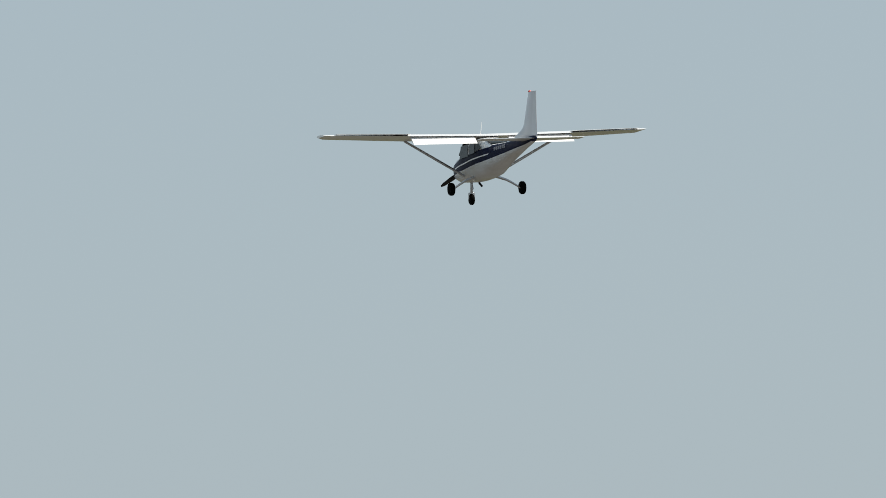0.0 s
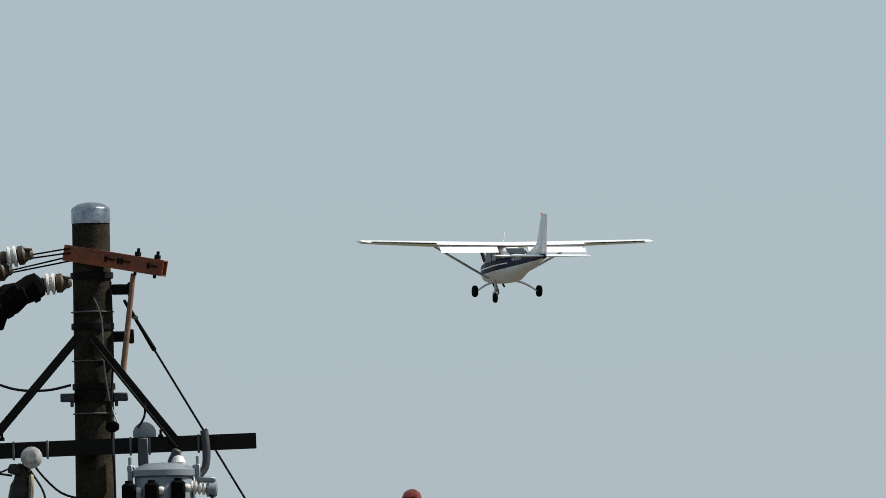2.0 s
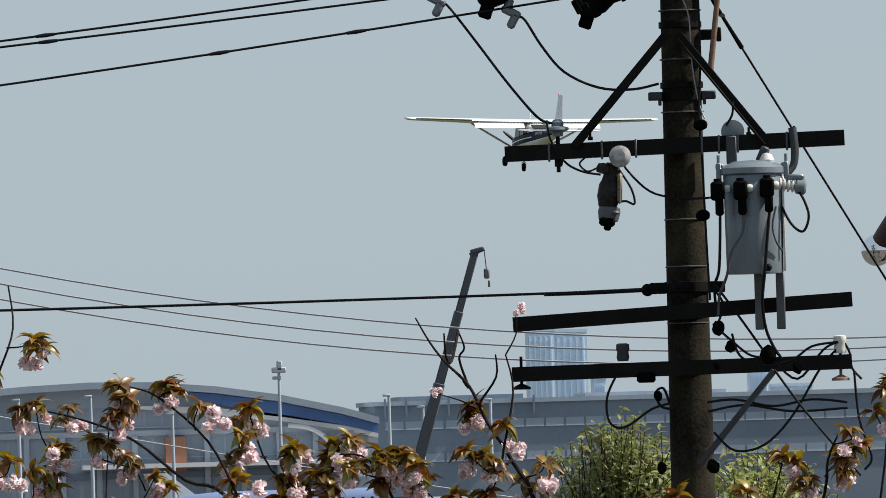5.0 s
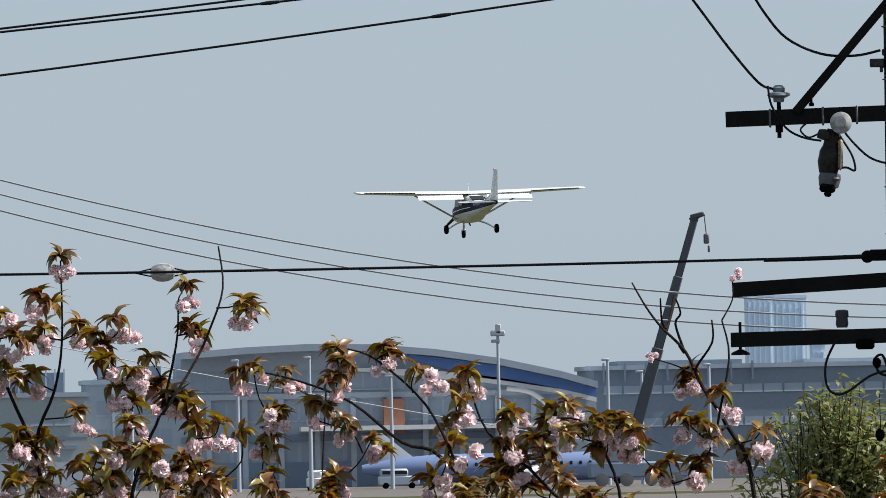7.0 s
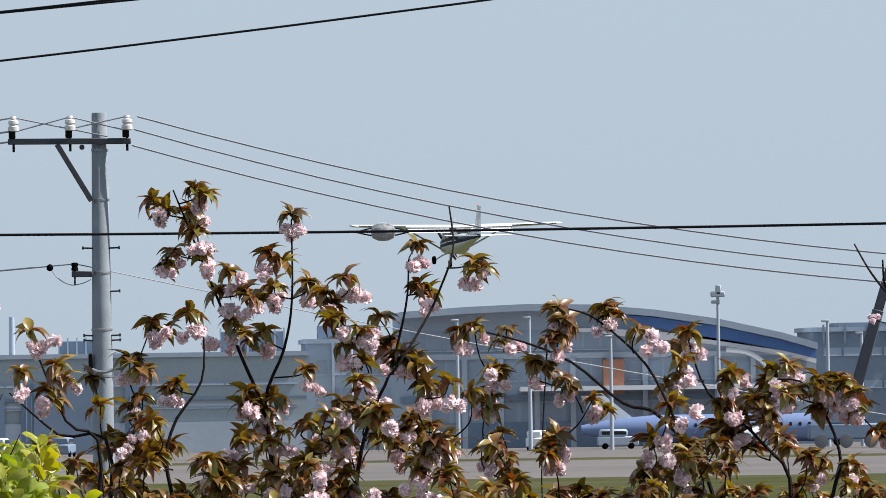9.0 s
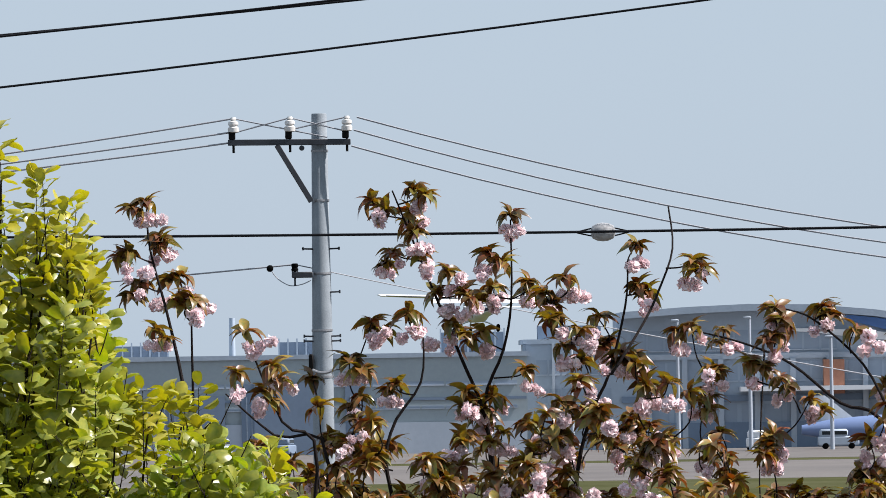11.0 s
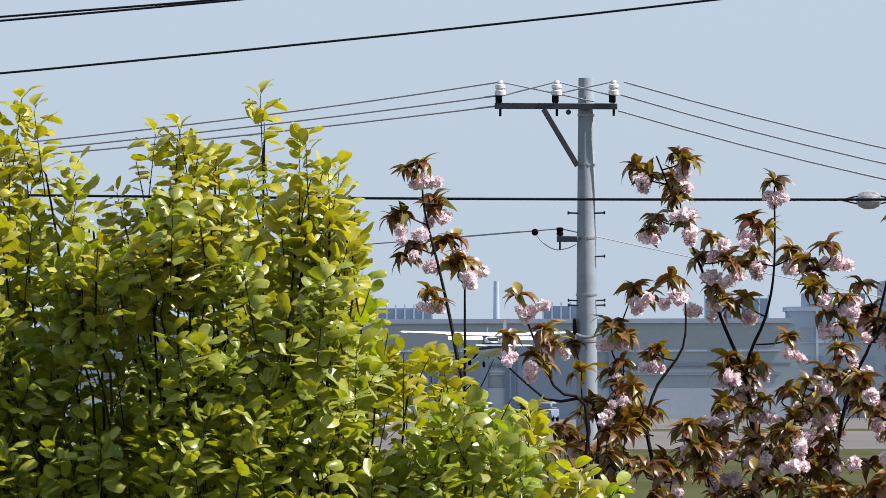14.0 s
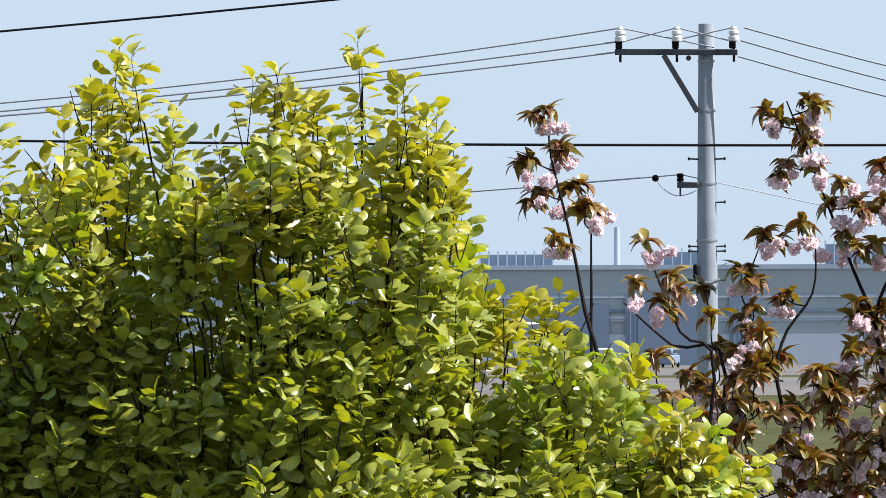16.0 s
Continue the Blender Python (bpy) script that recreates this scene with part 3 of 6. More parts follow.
        for i in range(14):
            t = rnd.uniform(0.06, 0.96)
            bm = new_bm()
            box(bm, (rnd.uniform(0.04, 0.08), 0.08, rnd.uniform(0.03, 0.06)),
                m @ Matrix.Translation((rnd.choice((-1, 1)) * rnd.uniform(0.06, 0.085), rnd.uniform(-0.05, 0.03), length * t)) @ Matrix.Rotation(rnd.uniform(-.4, .4), 4, "Y"), 0.006)
            part("cover_flap", bm, BLACK, cover)
        bm = new_bm()
        box(bm, (0.07, 0.09, 0.10), Matrix.Translation((x1 + 0.05, y, z1 - 0.055)) @ Matrix.Rotation(radians(20), 4, "Y"), 0.01)
        part("cover_spout", bm, BLACK, cover)
    for x, z in ((-1.275, 9.53), (-0.88, 9.455)):
        bm = new_bm()
        m = Matrix.Translation((x, -0.17, z)) @ Matrix.Rotation(radians(28), 4, "Y")
        box(bm, (0.11, 0.05, 0.045), m, 0.012)
        box(bm, (0.045, 0.05, 0.09), m @ Matrix.Translation((0.03, 0, -0.035)), 0.012)
        lathe(bm, [(0.018, 0), (0.024, 0.03), (0.018, 0.06)], m @ Matrix.Translation((-0.03, 0, 0.0)), 10)
        part("tap_clamp_cover", bm, CLAMP_GREY, p, "grey plastic tap clamp cover")
    wire_part(p, [(-1.10, -0.14, 9.735), (-1.0, -0.14, 9.735), (-0.92, -0.14, 9.78), (-0.82, -0.14, 9.785), (-0.76, -0.14, 9.74)], 0.008, "jumper")
    bm = new_bm()
    tube(bm, [(-1.10, -0.14, 9.735), (-1.02, -0.14, 9.732), (-0.94, -0.14, 9.755)], [0.010, 0.017, 0.010], 8)
    part("jumper_sleeve", bm, BLACK, p)
    # tap leads down to the crossarm and across to the pole
    wire_part(p, [(-1.235, -0.18, 9.515), (-1.196, -0.18, 9.476), (-1.05, -0.19, 9.276), (-0.907, -0.19, 9.077), (-0.762, -0.19, 8.90), (-0.688, -0.17, 8.862), (-0.62, -0.16, 8.85)], 0.007, "lead")
    wire_part(p, [(-0.845, -0.18, 9.43), (-0.807, -0.18, 9.41), (-0.721, -0.18, 9.267), (-0.605, -0.18, 9.128), (-0.427, -0.17, 9.042), (-0.248, -0.16, 9.028), (-0.11, -0.12, 9.055)], 0.007, "lead")
    wire_part(p, [(-0.708, -0.18, 8.876), (-0.69, -0.2, 8.771), (-0.618, -0.2, 8.654), (-0.53, -0.2, 8.601), (-0.43, -0.2, 8.58)], 0.006, "lead")
    wire_part(p, [(-0.50, -0.2, 8.68), (-0.54, -0.2, 8.64), (-0.50, -0.2, 8.60), (-0.45, -0.2, 8.615)], 0.005, "lead")
    wire_part(p, [(-0.31, -0.22, 8.66), (-0.296, -0.2, 8.609), (-0.173, -0.18, 8.485), (-0.02, -0.17, 8.445), (0.126, -0.17, 8.441), (0.17, -0.18, 8.45)], 0.006, "lead")
    # post insulator standing on the main arm
    bm = new_bm()
    rod(bm, (-0.652, -0.155, 8.60), (-0.652, -0.155, 8.80), 0.011)
    lathe(bm, [(0.02, 0), (0.02, 0.04)], Matrix.Translation((-0.652, -0.155, 8.63)), 6)
    pin = part("pin", bm, STEEL_DARK, p)
    bm = new_bm()
    lathe(bm, [(0.028, 0), (0.03, 0.02), (0.062, 0.035), (0.058, 0.048), (0.03, 0.055), (0.034, 0.075), (0.02, 0.09)], Matrix.Translation((-0.652, -0.155, 8.79)), 22)
    part("pin_insulator", bm, BOX_GREY, p, "grey disc insulator on a pin")
    # fused cut-out hanging under the arm
    bm = new_bm()
    lathe(bm, [(0.0, -0.03), (0.04, -0.028), (0.058, -0.01), (0.058, 0.015), (0.03, 0.03)], Matrix.Translation((-0.325, -0.26, 8.672)) @ Matrix.Rotation(radians(-90), 4, "X") @ Matrix.Rotation(radians(180), 4, "X"), 24)
    lathe(bm, [(0.0, 0.0), (0.028, 0.002), (0.030, 0.03), (0, 0.032)], Matrix.Translation((-0.328, -0.30, 8.675)) @ Matrix.Rotation(radians(90), 4, "X"), 20)
    part("bushing_cover", bm, SPLICE, p, "white porcelain bushing")
    m = Matrix.Translation((-0.375, -0.21, 8.49)) @ Matrix.Rotation(radians(8), 4, "Y")
    bm = new_bm()
    lathe(bm, [(0.02, -0.10), (0.048, -0.085), (0.062, -0.03), (0.058, 0.03), (0.045, 0.06), (0.04, 0.09), (0.05, 0.11), (0.03, 0.15)], m @ Matrix.Translation((-0.012, 0, 0)) @ Matrix.Diagonal((1, 0.8, 1, 1)), 16)
    lathe(bm, [(0.0, 0), (0.036, 0.008), (0.04, 0.03), (0.03, 0.055), (0, 0.06)], m @ Matrix.Translation((-0.055, -0.03, 0.085)), 14)
    cut = part("cutout_fuse", bm, MUD, p, "dark stained cut-out fuse")
    bm = new_bm()
    box(bm, (0.026, 0.05, 0.17), m @ Matrix.Translation((0.042, -0.03, 0.02)) @ Matrix.Rotation(radians(-6), 4, "Y"), 0.014)
    part("cover_plate", bm, BEIGE, cut, "stained beige plate")
    bm = new_bm()
    lathe(bm, [(0.03, -0.165), (0.052, -0.155), (0.06, -0.11), (0.055, -0.085), (0.03, -0.075)], m @ Matrix.Diagonal((1, 0.85, 1, 1)), 14)
    lathe(bm, [(0.014, 0), (0.02, 0.01), (0.014, 0.02)], m @ Matrix.Translation((0.035, -0.055, -0.12)), 8)
    part("fuse_foot", bm, STEEL_DULL, cut, "worn grey clamp")
    bm = new_bm()
    box(bm, (0.085, 0.06, 0.045), m @ Matrix.Translation((-0.005, -0.03, -0.165)), 0.012)
    box(bm, (0.04, 0.05, 0.03), m @ Matrix.Translation((0.0, -0.03, -0.195)), 0.01)
    part("fuse_tip", bm, BLACK, cut)
    wire_part(cut, [(-0.33, -0.24, 8.60), (-0.27, -0.25, 8.50), (-0.255, -0.25, 8.42), (-0.30, -0.25, 8.435), (-0.35, -0.25, 8.43)], 0.006, "fuse_lead")
    # clutter wires on the shaft
    wire_part(p, [(0.02, -0.13, 9.52), (0.06, -0.125, 9.40), (0.07, -0.125, 9.15), (0.10, -0.125, 8.95), (0.13, -0.13, 8.86)], 0.004, "pole_wire", STEEL_GREY)
    wire_part(p, [(0.11, -0.12, 9.60), (0.115, -0.12, 9.2), (0.10, -0.13, 8.9), (0.11, -0.14, 8.6), (0.12, -0.14, 8.2), (0.13, -0.14, 7.9)], 0.006, "pole_wire")
    wire_part(p, [(0.28, -0.17, 8.95), (0.275, -0.18, 8.88), (0.24, -0.18, 8.82)], 0.006, "pole_wire")
    for z in (8.83, 8.35):
        bm = new_bm()
        bmesh.ops.create_icosphere(bm, subdivisions=2, radius=0.04, matrix=Matrix.Translation((0.105, -0.14, z)) @ Matrix.Diagonal((1, 0.7, 0.8, 1)))
        part("tape_lump", bm, BLACK, p)
    # wires bunched about the lower arms
    for pts in ([(0.15, -0.2, 7.96), (0.20, -0.2, 7.87), (0.17, -0.2, 7.76), (0.24, -0.2, 7.68), (0.34, -0.2, 7.60), (0.45, -0.2, 7.59)],
                [(0.16, -0.2, 7.98), (0.30, -0.2, 7.78), (0.42, -0.2, 7.60)],
                [(0.24, -0.2, 7.72), (0.28, -0.2, 7.60), (0.40, -0.2, 7.55), (0.55, -0.2, 7.57), (0.66, -0.2, 7.64), (0.80, -0.2, 7.66)],
                [(0.45, -0.2, 7.58), (0.58, -0.2, 7.47), (0.72, -0.2, 7.62), (0.80, -0.2, 7.66)],
                [(0.82, -0.18, 7.68), (0.86, -0.18, 7.60), (0.87, -0.18, 7.52), (0.92, -0.18, 7.46)],
                [(0.10, -0.16, 7.36), (0.25, -0.18, 7.37), (0.45, -0.18, 7.33), (0.65, -0.18, 7.36), (0.84, -0.18, 7.34)],
                [(0.10, -0.16, 7.31), (0.3, -0.18, 7.34), (0.55, -0.18, 7.30), (0.84, -0.18, 7.31)],
                [(0.13, -0.17, 7.20), (0.24, -0.19, 7.10), (0.40, -0.19, 7.13), (0.55, -0.19, 7.28), (0.70, -0.19, 7.52), (0.80, -0.19, 7.63)],
                [(-0.37, -0.2, 7.53), (-0.43, -0.2, 7.40), (-0.42, -0.2, 7.27), (-0.34, -0.2, 7.24), (-0.20, -0.2, 7.33), (-0.10, -0.16, 7.36)],
                [(0.46, -0.22, 7.52), (0.60, -0.22, 7.32), (0.80, -0.22, 7.07), (0.90, -0.22, 6.95)],
                [(0.88, -0.2, 7.50), (0.90, -0.2, 7.25), (0.96, -0.2, 7.05), (0.92, -0.2, 6.98)]):
        wire_part(p, pts, 0.0065, "slack_cable")
    for x, z, r in ((0.17, 7.75, 0.042), (0.23, 7.65, 0.035), (0.43, 7.60, 0.055), (0.58, 7.53, 0.035), (0.15, 7.55, 0.03), (-0.16, 7.40, 0.03), (0.12, 7.02, 0.04), (-0.15, 7.02, 0.035)):
        bm = new_bm()
        bmesh.ops.create_icosphere(bm, subdivisions=2, radius=r, matrix=Matrix.Translation((x, -0.19, z)) @ Matrix.Diagonal((0.8, 0.6, 1, 1)))
        for v in bm.verts:
            v.co += 0.25 * r * noise.noise_vector(v.co * 40)
        part("splice_lump", bm, BLACK, p)
    # low-voltage insulators on the lowest arm
    for x, z, m_, up in ((0.81, 7.60, CERAMIC, 1), (-0.34, 7.59, STEEL_SLATE, 1)):
        bm = new_bm()
        lathe(bm, [(0.028, 0), (0.034, 0.02), (0.03, 0.05), (0.036, 0.06), (0.034, 0.09), (0.02, 0.095)], Matrix.Translation((x, -0.17, z)), 18)
        part("low_voltage_insulator", bm, m_, p, "small drum insulator on the lowest arm")
    for x in (-0.88, 0.81):
        bm = new_bm()
        rod(bm, (x, -0.17, 7.46), (x, -0.17, 7.63), 0.008)
        lathe(bm, [(0.012, 0.03), (0.048, 0.012), (0.05, 0.0), (0.012, 0.0)], Matrix.Translation((x, -0.17, 7.455)), 18)
        part("hanging_shed", bm, RUST_BROWN if x > 0 else STEEL_DARK, p)
    wire_part(p, [(-0.10, -0.13, 7.36), (-0.13, -0.15, 7.44), (-0.17, -0.15, 7.42), (-0.15, -0.15, 7.35), (-0.1, -0.13, 7.33)], 0.007, "loop")
    bm = new_bm()
    box(bm, (0.10, 0.05, 0.055), Matrix.Translation((-0.22, -0.2, 7.50)), 0.012)
    part("junction_cover", bm, BLACK, p)
    return p


def transformer():
    t = thing("pole_transformer", "light grey cylindrical pole transformer hung from a crossarm", "transformer", on_bearing(5.194, 60.0))
    c = Matrix.Translation((0.372, -0.32, 0))
    bm = new_bm()
    lathe(bm, [(0.0, 8.028), (0.146, 8.03), (0.15, 8.04), (0.156, 8.55), (0.15, 8.56)], c, 40)
    part("tank", bm, BOX_GREY, t)
    bm = new_bm()
    lathe(bm, [(0.165, 8.555), (0.172, 8.56), (0.172, 8.59), (0.16, 8.60), (0.10, 8.625), (0, 8.632)], c, 40)
    part("lid", bm, BOX_GREY, t)
    for s in (-1, 1):
        bm = new_bm()
        box(bm, (0.028, 0.04, 0.13), c @ Matrix.Translation((s * 0.178, -0.03, 8.555)), 0.006)
        box(bm, (0.045, 0.03, 0.03), c @ Matrix.Translation((s * 0.172, -0.03, 8.60)), 0.006)
        rod(bm, c @ Vector((s * 0.178, -0.03, 8.60)), c @ Vector((s * 0.178, -0.03, 8.66)), 0.009)
        part("lid_clamp", bm, BOX_GREY, t)
    # added white strip: the highlight down the tank's right edge, as a shape
    bm = new_bm()
    box(bm, (0.012, 0.05, 0.50), c @ Matrix.Translation((0.158, -0.03, 8.29)), 0.003)
    part("mounting_rail", bm, CERAMIC, t, "white strip standing for the highlight on the tank's edge")
    # brackets to the arm above, one bowed
    bm = new_bm()
    box(bm, (0.055, 0.05, 0.15), Matrix.Translation((0.265, -0.215, 8.69)), 0.006)
    part("hanger", bm, STEEL_SLATE, t)
    bm = new_bm()
    tube(bm, [(0.59, -0.215, 8.80), (0.60, -0.215, 8.68), (0.59, -0.22, 8.60), (0.55, -0.24, 8.55)], [0.022, 0.022, 0.02, 0.016], 10)
    part("hanger", bm, STEEL_SLATE, t)
    bm = new_bm()
    box(bm, (0.05, 0.04, 0.09), Matrix.Translation((0.43, -0.27, 8.66)) @ Matrix.Rotation(radians(25), 4, "Y"), 0.01)
    part("hanger", bm, STEEL_SLATE, t)
    # round dial-like bushing behind the arm and a cap beside the lid
    bm = new_bm()
    lathe(bm, [(0.0, -0.02), (0.05, -0.02), (0.062, -0.005), (0.062, 0.02), (0.0, 0.03)], Matrix.Translation((0.275, -0.11, 8.79)) @ Matrix.Rotation(radians(90), 4, "X"), 24)
    part("rear_bushing", bm, BOX_GREY, t, "grey round bushing")
    bm = new_bm()
    lathe(bm, [(0.035, 0), (0.04, 0.02), (0.025, 0.05), (0, 0.058)], Matrix.Translation((0.45, -0.35, 8.61)), 18)
    part("lid_bushing", bm, CERAMIC, t)
    # side bushing with ribs
    m = Matrix.Translation((0.505, -0.36, 8.50)) @ Matrix.Rotation(radians(98), 4, "Y")
    bm = new_bm()
    spool(bm, m, 0.036, 0.09, 4)
    part("side_bushing", bm, CERAMIC, t, "white ribbed side bushing")
    bm = new_bm()
    lathe(bm, [(0.03, 0.0), (0.042, 0.01), (0.042, 0.05), (0.03, 0.06)], m @ Matrix.Translation((0, 0, 0.09)), 14)
    box(bm, (0.09, 0.05, 0.03), Matrix.Translation((0.60, -0.36, 8.535)), 0.008)
    part("bushing_boot", bm, BOX_GREY, t)
    # three black boots with cables
    for x, z, zc in ((0.185, 8.47, 7.95), (0.305, 8.47, 8.25), (0.445, 8.48, 7.70)):
        bm = new_bm()
        y = -0.50 if x > 0.25 else -0.45
        box(bm, (0.075, 0.07, 0.10), Matrix.Translation((x, y, z)), 0.012)
        box(bm, (0.045, 0.06, 0.09), Matrix.Translation((x + 0.008, y, z - 0.085)), 0.01)
        rod(bm, (x, y, z + 0.04), (x, y, z + 0.065), 0.02)
        part("terminal_boot", bm, BLACK, t, "black rubber terminal boot")
        bm = new_bm()
        lathe(bm, [(0.020, 0), (0.024, 0.015), (0.018, 0.03)], Matrix.Translation((x + 0.035, y + 0.02, z + 0.01)) @ Matrix.Rotation(radians(90), 4, "Y"), 12)
        part("terminal_collar", bm, CERAMIC, t)
    wire_part(t, [(0.195, -0.45, 8.36), (0.19, -0.45, 8.20), (0.18, -0.42, 8.05), (0.155, -0.3, 7.97), (0.16, -0.25, 7.85)], 0.0078, "lead")
    wire_part(t, [(0.315, -0.50, 8.35), (0.31, -0.50, 8.25), (0.25, -0.49, 8.15), (0.22, -0.45, 8.02), (0.18, -0.3, 7.92), (0.17, -0.25, 7.82)], 0.0075, "lead", STEEL_DULL)
    wire_part(t, [(0.455, -0.51, 8.36), (0.44, -0.51, 8.22), (0.42, -0.50, 8.03), (0.405, -0.42, 7.88), (0.42, -0.3, 7.74), (0.46, -0.24, 7.64), (0.50, -0.2, 7.58)], 0.0082, "lead")
    wire_part(t, [(0.60, -0.38, 8.47), (0.635, -0.39, 8.42), (0.662, -0.40, 8.326), (0.63, -0.40, 8.246), (0.571, -0.40, 8.284), (0.52, -0.39, 8.381)], 0.007, "lead")
    wire_part(t, [(0.49, -0.45, 8.38), (0.47, -0.46, 8.28), (0.485, -0.46, 8.20), (0.515, -0.43, 8.15)], 0.006, "earth_wire", STEEL_DULL)
    for x in (0.388, 0.502):
        bm = new_bm()
        box(bm, (0.045, 0.02, 0.30), Matrix.Translation((x, -0.24, 7.885)), 0.004)
        box(bm, (0.012, 0.05, 0.30), Matrix.Translation((x + 0.018, -0.215, 7.885)), 0.003)
        part("support_leg", bm, STEEL_DULL, t, "grey steel angle bracket")
    bm = new_bm()
    lathe(bm, [(0.02, 0), (0.02, 0.02), (0.01, 0.03)], Matrix.Translation((0.44, -0.475, 8.06)) @ Matrix.Rotation(radians(90), 4, "X"), 10)
    part("drain_plug", bm, STEEL_DARK, t)
    return t


pole_near = transformer_pole()
transformer()


# ---- long wires ----
def line_wire(name, label, a, b, drop, r, material=CABLE, group="", n=24):
    bm = new_bm()
    tube(bm, sagging(a, b, drop, n), r, 6, 1)
    return tagged(part(name, bm, material), label, "cable", group)


def from_near(x, y, z):
    return on_bearing(5.194, 60.0) @ Vector((x, y, z))


# the three upper lines and the lower messenger run on to the left, past the view
for (x, z), z2, y, drop in (((-1.06, 9.655), 8.25, -0.14, 0.303), ((-1.06, 9.60), 8.34, 0.1, 0.26), ((-0.53, 9.527), 8.04, -0.19, 0.413)):
    a, b = from_near(x, y, z), from_near(-24.0, y, z2)
    line = line_wire("power_line", "black insulated power line hanging between poles", a, b, drop, 0.0062, group="upper lines")
    for k in ((0.05, 0.081) if z < 9.55 else (0.1, 0.052)):
        if z < 9.55 or k > 0.09:
            bm = new_bm()
            pts = [a.lerp(b, h) - Vector((0, 0, drop * 4 * h * (1 - h))) for h in (k - 0.0022, k, k + 0.0022)]
            tube(bm, pts, [0.008, 0.0115, 0.008], 8)
            part("line_sleeve", bm, CABLE, line)
MESSENGER = line_wire("messenger_wire", "black messenger cable strung between poles", from_near(-0.22, -0.02, 7.965), from_near(-24.0, 0.0, 8.57), 0.198, 0.0072, group="lower lines")


def sleeve_on_wire():
    """The oval splice cover on the messenger, and the wrapped stretch by the pole."""
    at = on_bearing(1.431, 60.25)
    bm = new_bm()
    lathe(bm, [(0.012, -0.066), (0.034, -0.056), (0.047, -0.028), (0.05, 0.0), (0.047, 0.028), (0.034, 0.056), (0.012, 0.066)],
          at @ Matrix.Translation((0.0, 0, 7.955)) @ Matrix.Rotation(radians(90), 4, "Y"), 20)
    part("splice_cover", bm, SPLICE, MESSENGER, "chalky white oval splice cover")
    for q in (-1, 1):
        for s in (-1, 1):
            wire_part(MESSENGER, [at @ Vector((q * 0.05, 0, 7.955 + s * 0.022)), at @ Vector((q * 0.08, 0, 7.955 + s * 0.016)), at @ Vector((q * 0.14, 0, 7.955 + s * 0.002))], 0.004, "tail")
    bm = new_bm()
    tube(bm, [from_near(-0.22, -0.02, 7.966), from_near(-0.5, -0.02, 7.960), from_near(-0.75, -0.02, 7.957)], [0.012, 0.012, 0.010], 8)
    part("wrapped_end", bm, CABLE, MESSENGER)


sleeve_on_wire()
line_wire("guy_wire", "taut steel guy wire with a turnbuckle", from_near(0.182, -0.06, 9.50), from_near(1.475, 2.2, 7.38), 0.0, 0.006, group="guys")


def turnbuckle():
    t = thing("turnbuckle", "dark steel turnbuckle on a guy wire", "turnbuckle", on_bearing(5.194, 60.0))
    a, b = Vector((0.182, -0.06, 9.50)), Vector((1.475, 2.2, 7.38))
    for k0, k1, r in ((0.0, 0.035, 0.012), (0.045, 0.12, 0.013)):
        bm = new_bm()
        rod(bm, a.lerp(b, k0), a.lerp(b, k1), r * 0.7, r)
        part("sleeve", bm, STEEL_DARK, t)
    bm = new_bm()
    m, _ = frame_of(a.lerp(b, 0.04), b)
    lathe(bm, [(0.014, -0.006), (0.022, 0), (0.014, 0.006)], m @ Matrix.Rotation(radians(90), 4, "X"), 12)
    part("eye_bolt", bm, STEEL_GREY, t)


turnbuckle()


